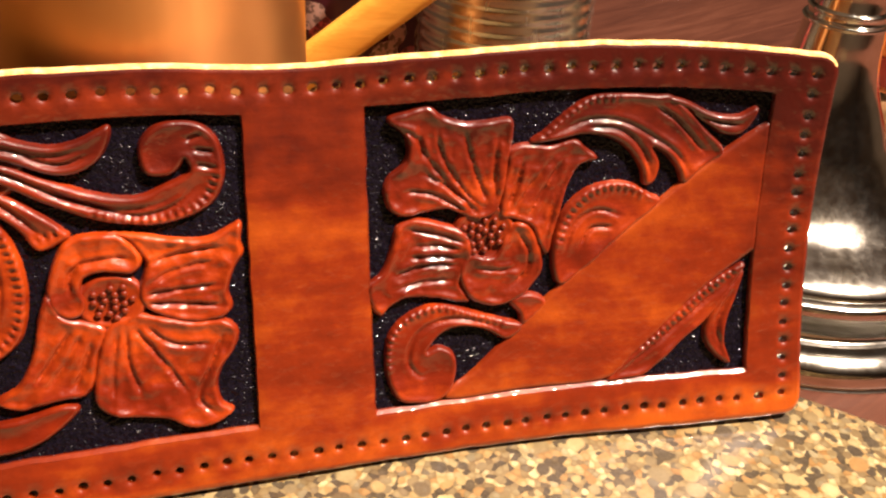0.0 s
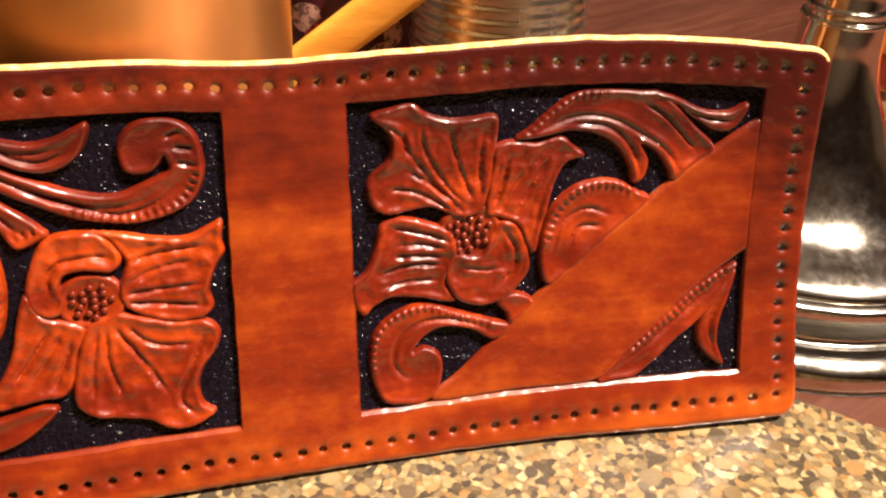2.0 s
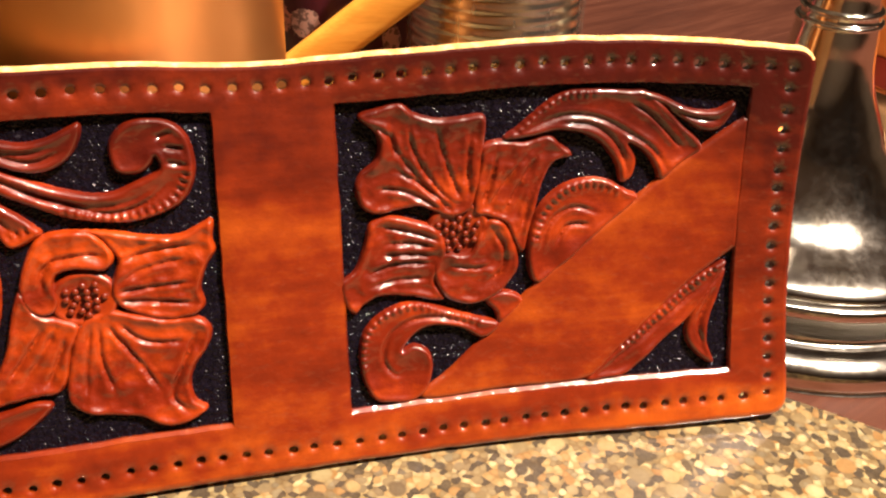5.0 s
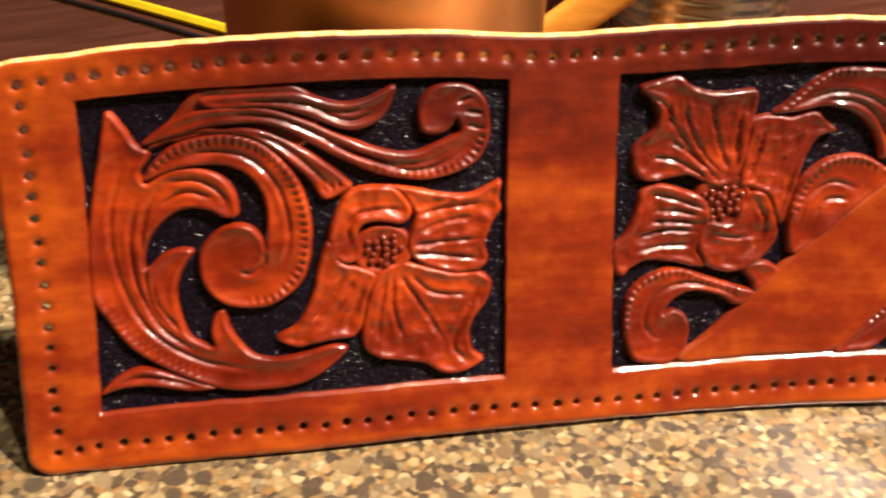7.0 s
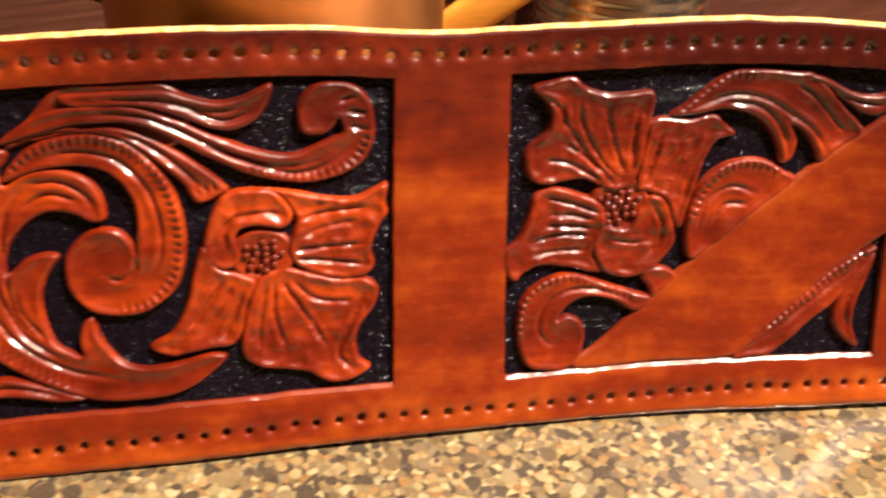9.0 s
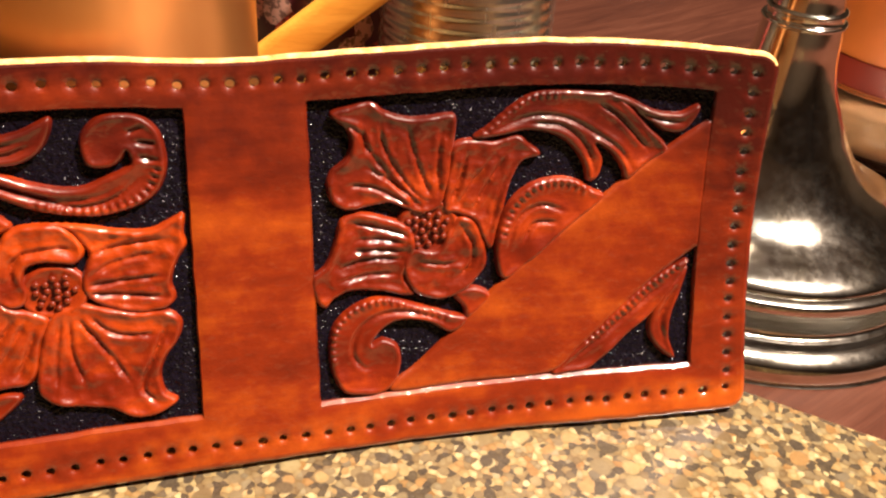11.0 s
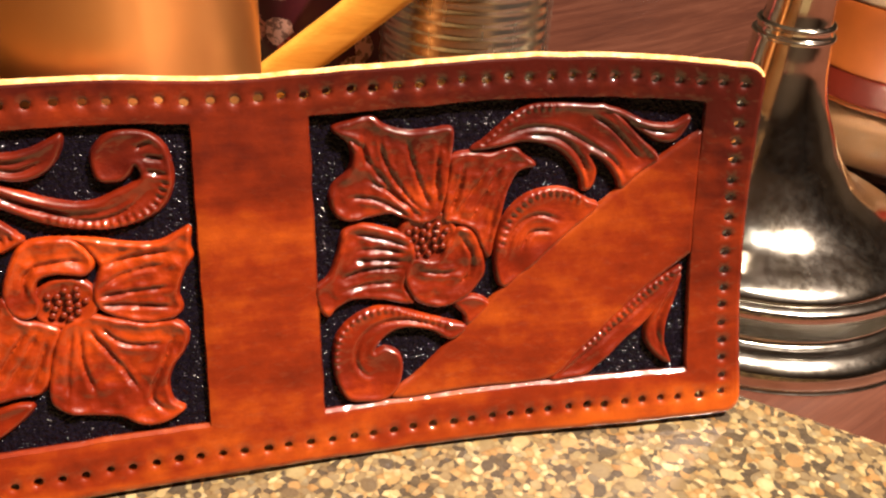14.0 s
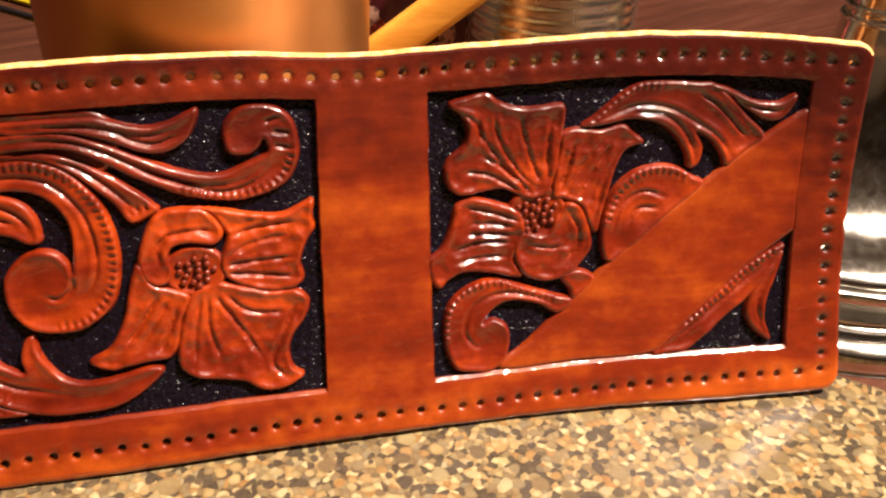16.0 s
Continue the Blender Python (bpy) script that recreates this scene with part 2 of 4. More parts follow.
def box(x0, y0, z0, x1, y1, z1, bevel=0.0, bm=None):
    bm = bm or bmesh.new()
    made = bmesh.ops.create_cube(bm, size=1, matrix=Matrix.Translation(((x0 + x1) / 2, (y0 + y1) / 2, (z0 + z1) / 2)) @ Matrix.Diagonal((x1 - x0, y1 - y0, z1 - z0, 1)))
    if bevel:
        edges = {e for v in made["verts"] for e in v.link_edges}
        bmesh.ops.bevel(bm, geom=list(edges), offset=bevel, segments=2, affect="EDGES", profile=0.5)
    return bm


def lathe(profile, steps=64, closed=True):
    """A turned shape from (radius, height) pairs."""
    bm = bmesh.new()
    rings = [[bm.verts.new((r * math.cos(a), r * math.sin(a), z)) for a in (2 * math.pi * k / steps for k in range(steps))] for r, z in profile]
    for low, high in zip(rings, rings[1:]):
        for k in range(steps):
            bm.faces.new((low[k], low[(k + 1) % steps], high[(k + 1) % steps], high[k]))
    if closed:
        bm.faces.new(rings[0][::-1])
        bm.faces.new(rings[-1])
    return bm


def rounded(points, per=6):
    """A profile smoothed by a spline through its points."""
    pts = [np.array(p, float) for p in points]
    pts = [2 * pts[0] - pts[1]] + pts + [2 * pts[-1] - pts[-2]]
    out = []
    for a, b, c, d in zip(pts, pts[1:], pts[2:], pts[3:]):
        for k in range(per):
            s = k / per
            out.append(0.5 * (2 * b + (c - a) * s + (2 * a - 5 * b + 4 * c - d) * s**2 + (3 * b - a - 3 * c + d) * s**3))
    return out + [pts[-2]]


def tube(points, radius, sides=10):
    """A round rod along a smooth line."""
    bm = bmesh.new()
    line = [Vector(p) for p in points]
    rings = []
    for k, p in enumerate(line):
        along = (line[min(k + 1, len(line) - 1)] - line[max(k - 1, 0)]).normalized()
        side = along.cross(Vector((0, 0, 1))).normalized()
        up = side.cross(along)
        rings.append([bm.verts.new(p + radius * (math.cos(a) * side + math.sin(a) * up)) for a in (2 * math.pi * n / sides for n in range(sides))])
    for low, high in zip(rings, rings[1:]):
        for n in range(sides):
            bm.faces.new((low[n], low[(n + 1) % sides], high[(n + 1) % sides], high[n]))
    bm.faces.new(rings[0][::-1])
    bm.faces.new(rings[-1])
    return bm


# ---- the room that closes the place ----
ROOM = (-2.2, -2.4, 2.2, 2.6)
FLOOR_Z, CEIL_Z = TABLE_Z - 0.76, 1.72
thing("floor", box(ROOM[0] - 0.1, ROOM[1] - 0.1, FLOOR_Z - 0.1, ROOM[2] + 0.1, ROOM[3] + 0.1, FLOOR_Z), FLOOR_TILE, "dark brown kitchen floor", "floor", kind="structure", smooth=False)
thing("ceiling", box(ROOM[0] - 0.1, ROOM[1] - 0.1, CEIL_Z, ROOM[2] + 0.1, ROOM[3] + 0.1, CEIL_Z + 0.1), CEILING_PAINT, "plain dim beige ceiling", "ceiling", kind="structure", smooth=False)
thing("wall_north", box(ROOM[0], ROOM[3], FLOOR_Z, ROOM[2], ROOM[3] + 0.1, CEIL_Z), WALL_PAINT, "plain dark brown wall", "wall", kind="structure", smooth=False)
thing("wall_south", box(ROOM[0], ROOM[1] - 0.1, FLOOR_Z, ROOM[2], ROOM[1], CEIL_Z), WALL_PAINT, "plain dark brown wall", "wall", kind="structure", smooth=False)
thing("wall_east", box(ROOM[2], ROOM[1], FLOOR_Z, ROOM[2] + 0.1, ROOM[3], CEIL_Z), WALL_PAINT, "plain dark brown wall", "wall", kind="structure", smooth=False)
thing("wall_west", box(ROOM[0] - 0.1, ROOM[1], FLOOR_Z, ROOM[0], ROOM[3], CEIL_Z), WALL_PAINT, "plain dark brown wall", "wall", kind="structure", smooth=False)

# ---- stone slab under the wallet ----


def slab():
    bm = bmesh.new()
    back = Vector((-0.1165, 0.2083))
    right, left = Vector((0.774, -0.633)).normalized(), Vector((-0.46, -0.888)).normalized()
    corners = [back, back + 0.34 * left, back + 0.34 * left + 0.45 * right, back + 0.45 * right]
    top, low = [bm.verts.new((*c, -0.0012)) for c in corners], [bm.verts.new((*c, TABLE_Z)) for c in corners]
    bm.faces.new(top)
    bm.faces.new(low[::-1])
    for k in range(4):
        n = (k + 1) % 4
        bm.faces.new((top[n], top[k], low[k], low[n]))
    bmesh.ops.recalc_face_normals(bm, faces=bm.faces)
    bmesh.ops.bevel(bm, geom=[e for e in bm.edges if all(v.co.z > -0.01 for v in e.verts)], offset=0.0025, segments=3, affect="EDGES", profile=0.5)
    return bm


thing("stone_slab", slab(), STONE, "polished speckled brown and cream granite slab lying on the table", "stone slab", smooth=False)

# ---- the tooled leather wallet ----
FOOT = [-3.6, -2.4, -1.7, 0.0, 1.4, 2.8, 2.6, 0.9, 0.0]
HEAD = [27.7, 29.4, 28.3, 31.6, 33.2, 32.3, 32.3, 30.5, 24.5]
BOW = [0.25, 0.41, 0.40, 0.29, 0.24, 0.39, 0.31, 0.40, 0.57]  # the sheet leans back more at its foot than at its head
LIFT = [-0.7, -0.3, 0.1, 0.45, 0.55, 0.1, 0.4, 0.7, 1.0]
CREST = [89.0, 91.9, 92.8, 92.2, 90.4, 91.9, 93.3, 93.2, 90.3]
WIDE, TALL, THICK, FLOOR = 240.0, 92.1, 2.9, -1.7
PANELS = [(-103.8, -12.0, 12.1, 82.2), (13.4, 106.5, 12.0, 82.2)]


def wave(u, knots):
    s = np.clip((u + 120) / 30, 0, 7.999)
    i = s.astype(int)
    f = s - i
    k = np.concatenate([[2 * knots[0] - knots[1]], knots, [2 * knots[-1] - knots[-2]]])
    a, b, c, d = k[i], k[i + 1], k[i + 2], k[i + 3]
    return 0.5 * (2 * b + (c - a) * f + (2 * a - 5 * b + 4 * c - d) * f**2 + (3 * b - a - 3 * c + d) * f**3)


def drawn(u, v):
    """Leather stretched a little out of square by the tooling."""
    at, s = (-114, -104, -12, 13, 106, 114), np.clip(v / 94, 0, 1)
    side = (1 - s) * np.interp(u, at, (1.2, -0.4, -1.1, -0.3, -0.7, 1.6)) + s * np.interp(u, at, (0.6, 0.5, 0.5, -0.2, 0.1, 0.0))
    up = (1 - s) * np.interp(u, at, (-0.1, 0.5, 0.3, -0.6, 0.7, 0.7)) + s * np.interp(u, at, (-0.2, -0.4, 0.1, 0.7, -0.5, -0.5))
    return u + side, v + up * np.clip(v / 6, 0, 1)


def on_sheet(u, v):
    u, v = drawn(u, v)
    v = v * wave(u, CREST) / TALL
    foot, head, bow = wave(u, FOOT), wave(u, HEAD), wave(u, BOW)
    lean, s = (head - foot) / 90, v / 90
    steps = (np.arange(16) + 0.5) / 16 * v[..., None]
    rise = np.sqrt(np.maximum(1 - (lean[..., None] * (1 + bow[..., None] * (1 - 2 * steps / 90))) ** 2, 0.05)).mean(-1) * v
    return np.stack([u, foot + lean * 90 * (s + bow * s * (1 - s)), wave(u, LIFT) + rise], -1)


def wallet_place(u, v, w):
    """Metres from millimetres along, up and out of the leather sheet."""
    u, v, w = (np.asarray(a, float) for a in (u, v, w))
    p = on_sheet(u, v)
    du, dv = on_sheet(u + 0.5, v) - on_sheet(u - 0.5, v), on_sheet(u, v + 0.5) - on_sheet(u, v - 0.5)
    n = np.cross(du, dv)
    n /= np.linalg.norm(n, axis=-1, keepdims=True)
    return (p + n * w[..., None]) * 0.001


def spline(points, step, closed):
    """A smooth line through control points, resampled at even steps."""
    p = np.array(points, float)
    q = np.concatenate([p[-1:], p, p[:2]]) if closed else np.concatenate([2 * p[:1] - p[1:2], p, 2 * p[-1:] - p[-2:-1]])
    s = np.linspace(0, 1, 12, endpoint=False)[:, None]
    out = [0.5 * (2 * b + (c - a) * s + (2 * a - 5 * b + 4 * c - d) * s**2 + (3 * b - a - 3 * c + d) * s**3) for a, b, c, d in zip(q, q[1:], q[2:], q[3:])]
    out = np.concatenate(out + ([p[:1]] if closed else [p[-1:]]))
    far = np.concatenate([[0], np.cumsum(np.linalg.norm(np.diff(out, axis=0), axis=1))])
    at = np.linspace(0, far[-1], max(int(far[-1] / step), 4) + 1)
    line = np.stack([np.interp(at, far, out[:, 0]), np.interp(at, far, out[:, 1])], 1)
    return line[:-1] if closed else line


def to_line(p, line, closed):
    """For each point: how far it lies from a line, and how far along the nearest place is."""
    a = line
    b = np.roll(line, -1, 0) if closed else line[1:]
    a = a if closed else line[:-1]
    ab = b - a
    size = (ab**2).sum(1) + 1e-12
    best, along = np.full(len(p), 1e9), np.zeros(len(p))
    start = np.concatenate([[0], np.cumsum(np.sqrt(size))[:-1]])
    for k in range(len(a)):
        s = np.clip(((p - a[k]) @ ab[k]) / size[k], 0, 1)
        d = np.linalg.norm(p - a[k] - s[:, None] * ab[k], axis=1)
        near = d < best
        best[near], along[near] = d[near], start[k] + s[near] * math.sqrt(size[k])
    return best, along


def inside(p, ring):
    x, y = p[:, 0], p[:, 1]
    hit = np.zeros(len(p), bool)
    for (x0, y0), (x1, y1) in zip(ring, np.roll(ring, -1, 0)):
        if y0 != y1:
            hit ^= ((y0 > y) != (y1 > y)) & (x < (x1 - x0) * (y - y0) / (y1 - y0) + x0)
    return hit


from mathutils.geometry import delaunay_2d_cdt


def flat_mesh(loops, extra, mode):
    """Triangles of a flat region with holes, with extra points inside it."""
    verts, edges = [], []
    for ring in loops:
        n = len(verts)
        verts += [Vector(p) for p in ring]
        edges += [(n + k, n + (k + 1) % len(ring)) for k in range(len(ring))]
    verts += [Vector(p) for p in extra]
    pts, _, faces, *_ = delaunay_2d_cdt(verts, edges, [], mode, 1e-5)
    pts = np.array([tuple(p) for p in pts])
    mid = np.array([pts[list(f)].mean(0) for f in faces])
    keep = inside(mid, loops[0])
    for ring in loops[1:]:
        low, high = ring.min(0), ring.max(0)
        near = np.nonzero(((mid >= low) & (mid <= high)).all(1))[0]
        keep[near[inside(mid[near], ring)]] = False
    return pts, [tuple(f) for f, k in zip(faces, keep) if k]


wallet = empty("leather_wallet", (0, 0, 0), "unstitched glossy reddish-brown leather wallet cover with carved flowers on black", "wallet")


def put_mesh(name, places, faces, materials, parent, label="", slots=None):
    me = bpy.data.meshes.new(name)
    me.from_pydata([tuple(p) for p in places], [], faces)
    for mat in materials:
        me.materials.append(mat)
    if slots:
        me.polygons.foreach_set("material_index", slots)
    me.polygons.foreach_set("use_smooth", [True] * len(me.polygons))
    me.update()
    ob = new(name, me)
    ob.parent = parent
    if label:
        tagged(ob, label)
    return ob


def round_rect(x0, y0, x1, y1, r, step):
    out = []
    for cx, cy, a in ((x1 - r, y1 - r, 0), (x0 + r, y1 - r, 90), (x0 + r, y0 + r, 180), (x1 - r, y0 + r, 270)):
        out += [(cx + r * math.cos(radians(a + k * 15)), cy + r * math.sin(radians(a + k * 15))) for k in range(7)]
    ring = np.array(out)
    full = []
    for p, q in zip(ring, np.roll(ring, -1, 0)):
        n = max(1, int(np.linalg.norm(q - p) / step))
        full += [p + (q - p) * k / n for k in range(n)]
    return np.array(full)


def hole_spots():
    rng = random.Random(4)
    spots = []
    up = 17
    for v, across in ((5.4, 46), (TALL - 5.2, 45)):
        for k in range(across + 1):
            u = -114.3 + 228.6 * k / across
            spots.append((u + rng.uniform(-0.3, 0.3), v + rng.uniform(-0.25, 0.25)))
    for k in range(1, up):
        v = 5.4 + (TALL - 10.6) * k / up
        for u in (-114.3, 114.3):
            spots.append((u + rng.uniform(-0.25, 0.25), v + rng.uniform(-0.3, 0.3)))
    return spots


def ragged(ring, amount, seed):
    """Cuts by hand are never quite straight."""
    return np.array([(x + amount * noise.noise((x * 0.16, y * 0.16, seed)), y + amount * noise.noise((x * 0.16, y * 0.16, seed + 9))) for x, y in ring])


def cover():
    """The leather sheet with its two windows, punched holes and rounded edges."""
    rng = random.Random(8)
    outer = round_rect(-WIDE / 2, 0, WIDE / 2, TALL, 5.0, 1.2)
    shape = ragged(outer, 0.22, 2.0)
    bow = np.sin(np.pi * np.clip(shape[:, 1] / TALL, 0, 1))
    shape[:, 0] -= 0.8 * bow * np.clip((shape[:, 0] - 112) / 8, 0, 1) + 0.9 * np.clip((-112 - shape[:, 0]) / 8, 0, 1)
    inset = []
    for p, a, b in zip(shape, np.roll(shape, 1, 0), np.roll(shape, -1, 0)):
        t = (b - a) / np.linalg.norm(b - a)
        inset.append(np.array([-t[1], t[0]]))
    inset = np.array(inset)
    levels = [(1.5, 0.0), (0.8, -0.15), (0.25, -0.6), (0.0, -1.3), (0.0, -2.1), (0.3, -2.6), (0.9, -THICK)]
    rims = [(shape + inset * d, w) for d, w in levels]
    holes = []
    for u, v in hole_spots():
        r = rng.uniform(0.80, 0.98)
        holes.append(np.array([(u + r * 1.12 * math.cos(a), v + r * 0.95 * math.sin(a)) for a in (2 * math.pi * k / 10 for k in range(10))]))
    windows = [ragged(round_rect(x0, y0, x1, y1, 0.4, 1.5), 0.3, n) for n, (x0, x1, y0, y1) in enumerate(PANELS)]
    grid = np.array([(x, y) for x in np.arange(-118, 118.1, 1.6) for y in np.arange(2, TALL - 1, 1.6)])
    keep = np.ones(len(grid), bool)
    for x0, x1, y0, y1 in PANELS:
        keep &= ~((grid[:, 0] > x0 - 1) & (grid[:, 0] < x1 + 1) & (grid[:, 1] > y0 - 1) & (grid[:, 1] < y1 + 1))
    spots = np.array(hole_spots())
    keep &= np.array([np.min(np.linalg.norm(spots - p, axis=1)) > 1.9 for p in grid])
    grid = grid[keep]
    grid = grid[inside(grid, rims[0][0])]
    # a shallow dimple round each punched hole, and a pressed line inside the windows' edges
    halo = [np.array([(u + 1.75 * math.cos(a), v + 1.6 * math.sin(a)) for a in (2 * math.pi * k / 10 for k in range(10))]) for u, v in hole_spots()]
    extra = np.concatenate([grid] + halo)
    extra = extra[inside(extra, rims[0][0])]
    pts, faces = flat_mesh([rims[0][0], *windows, *holes], extra, 2)
    depth = np.zeros(len(pts))
    for h in holes:
        c = h.mean(0)
        d = np.linalg.norm(pts - c, axis=1)
        depth = np.where(d < 1.35, -0.5, depth)
    edge = np.min([to_line(pts, w, True)[0] for w in windows], axis=0)
    depth -= 0.22 * np.exp(-((edge / 0.5) ** 2))
    depth += 0.12 * np.array([noise.noise((x * 0.11, y * 0.11, 5.0)) for x, y in pts])
    places, polys, slots = [wallet_place(pts[:, 0], pts[:, 1], depth)], list(faces), [0] * len(faces)
    count = len(pts)

    def ring_of(ring, w):
        nonlocal count
        places.append(wallet_place(ring[:, 0], ring[:, 1], np.full(len(ring), w) if np.isscalar(w) else w))
        count += len(ring)
        return list(range(count - len(ring), count))

    def bridge(a, b, slot, raw=()):
        for k in range(len(a)):
            n = (k + 1) % len(a)
            polys.append((a[k], a[n], b[n], b[k]))
            slots.append(1 if k in raw else slot)

    last = None
    crown = set(np.nonzero(shape[:, 1] > TALL - 3)[0])  # the upper edge was left undyed
    for n, (ring, w) in enumerate(rims):
        now = ring_of(ring, w)
        if last:
            bridge(now, last, 0, crown if n >= 2 else ())
        last = now
    tail = rims[-1][0]
    back_pts, back_faces = flat_mesh([tail, *[h.mean(0) + (h - h.mean(0)) * 0.97 for h in holes]], np.array([(x, y) for x in np.arange(-115, 116, 4.0) for y in np.arange(4, TALL - 2, 4.0)]), 1)
    places.append(wallet_place(back_pts[:, 0], back_pts[:, 1], np.full(len(back_pts), -THICK)))
    polys += [tuple(count + i for i in f[::-1]) for f in back_faces]
    slots += [2] * len(back_faces)
    count += len(back_pts)
    for h in holes:
        bridge(ring_of(h, -0.5), ring_of(h.mean(0) + (h - h.mean(0)) * 0.97, -THICK), 0)
    for w in windows:
        low, high = w.min(0), w.max(0)
        inner = w.copy()
        inner[:, 0] += np.where(w[:, 0] < low[0] + 1, 0.3, np.where(w[:, 0] > high[0] - 1, -0.3, 0))
        inner[:, 1] += np.where(w[:, 1] < low[1] + 1, 0.85, np.where(w[:, 1] > high[1] - 1, -0.3, 0))
        bridge(ring_of(w, -0.2), ring_of(inner, -0.8), 0)
        bridge(ring_of(inner, -0.8), ring_of(inner, FLOOR - 0.1), 0)
    return put_mesh("cover", np.concatenate(places), polys, [LEATHER, EDGE, FLESH], wallet, "reddish-brown dyed leather with punched stitch holes and raw tan edges", slots)


cover_part = cover()


def background(x0, x1, y0, y1):
    """The pebbled, sunken ground of a carved window."""
    us, vs = np.arange(x0 - 0.3, x1 + 0.31, 0.55), np.arange(y0 - 0.3, y1 + 0.31, 0.55)
    U, V = np.meshgrid(us, vs)
    rng = np.random.default_rng(3)
    W = FLOOR + rng.uniform(-0.12, 0.12, U.shape)
    p = wallet_place(U.ravel(), V.ravel(), W.ravel())
    n = len(us)
    faces = [(r * n + c, r * n + c + 1, (r + 1) * n + c + 1, (r + 1) * n + c) for r in range(len(vs) - 1) for c in range(n - 1)]
    put_mesh("window_ground", p, faces, [BLACK], wallet, "black dyed pebbled leather ground")


for rect in PANELS:
    background(*rect)

DEEP = {"strap": 0.0, "folded_petal": 0.25, "round_petal": 0.25, "scroll": 0.1, "acanthus_leaf": -0.1, "stem": -0.25, "flower_heart": -0.45, "stem_base": -0.7}


def carve(name, outline, veins, beads):
    """One carved motif: a rounded, dished relief with cut veins and a row of stamped beads."""
    ring = spline(outline, 0.45, True)
    if ((np.roll(ring[:, 0], -1) - ring[:, 0]) * (np.roll(ring[:, 1], -1) + ring[:, 1])).sum() > 0:
        ring = ring[::-1]
    low, high = ring.min(0), ring.max(0)
    grid = np.array([(x, y) for x in np.arange(low[0], high[0], 0.42) for y in np.arange(low[1], high[1], 0.42)])
    grid = grid + np.random.default_rng(len(outline)).uniform(-0.1, 0.1, grid.shape)
    grid = grid[inside(grid, ring)]
    grid = grid[to_line(grid, ring, True)[0] > 0.25]
    pts, faces = flat_mesh([ring], grid, 1)
    d, _ = to_line(pts, ring, True)
    top = -0.15 + DEEP.get(name, 0.0)
    if name == "strap":
        w = top - 0.35 * np.exp(-((d / 0.35) ** 2))
    else:
        w = top - 0.4 * np.exp(-((d / 0.28) ** 2)) + 0.24 * np.exp(-(((d - 0.7) / 0.6) ** 2)) - 0.5 * (1 - np.exp(-((d / 3.0) ** 2)))
        w += 0.55 * np.array([noise.noise((x * 0.16, y * 0.16, 2.0 + len(outline))) for x, y in pts])
        if "petal" in name:
            w += 0.42 * np.array([noise.noise((x * 0.4, y * 0.4, 7.0)) + 0.2 * noise.noise((x * 1.1, y * 1.1, 3.0)) for x, y in pts])
    for n, vein in enumerate(veins):
        line = spline(vein, 0.6, False)
        far, along = to_line(pts, line, False)
        size = max(along.max(), 1.0)
        taper = np.clip(np.minimum(along, size - along) / (0.18 * size), 0.12, 1)
        w += taper * ((-0.55 - 0.4 * ((n * 7) % 5) / 4) * np.exp(-((far / 0.36) ** 2)) + 0.22 * np.exp(-(((far - 1.1) / 0.6) ** 2)))
    if beads:
        line = spline(beads, 0.5, False)
        far, along = to_line(pts, line, False)
        w += np.exp(-((far / 0.8) ** 2)) * (0.34 * np.cos(along * 2 * math.pi / 1.75) - 0.05)
    w = np.maximum(w, FLOOR + 0.35)
    places = wallet_place(pts[:, 0], pts[:, 1], w)
    # the wall down to the black ground
    rim = [int(np.argmin(((pts - p) ** 2).sum(1))) for p in ring]
    n0 = len(pts)
    t = np.roll(ring, -1, 0) - np.roll(ring, 1, 0)
    t /= np.linalg.norm(t, axis=1, keepdims=True) + 1e-9
    skirt = ring + 0.4 * np.stack([t[:, 1], -t[:, 0]], 1)
    low_ring = wallet_place(skirt[:, 0], skirt[:, 1], np.full(len(ring), FLOOR - 0.2))
    polys = list(faces)
    for k in range(len(ring)):
        n = (k + 1) % len(ring)
        polys.append((rim[k], n0 + k, n0 + n, rim[n]))
    put_mesh(name, np.concatenate([places, low_ring]), polys, [LEATHER if name == "strap" else CARVED], wallet, "plain smooth diagonal leather band" if name == "strap" else "")


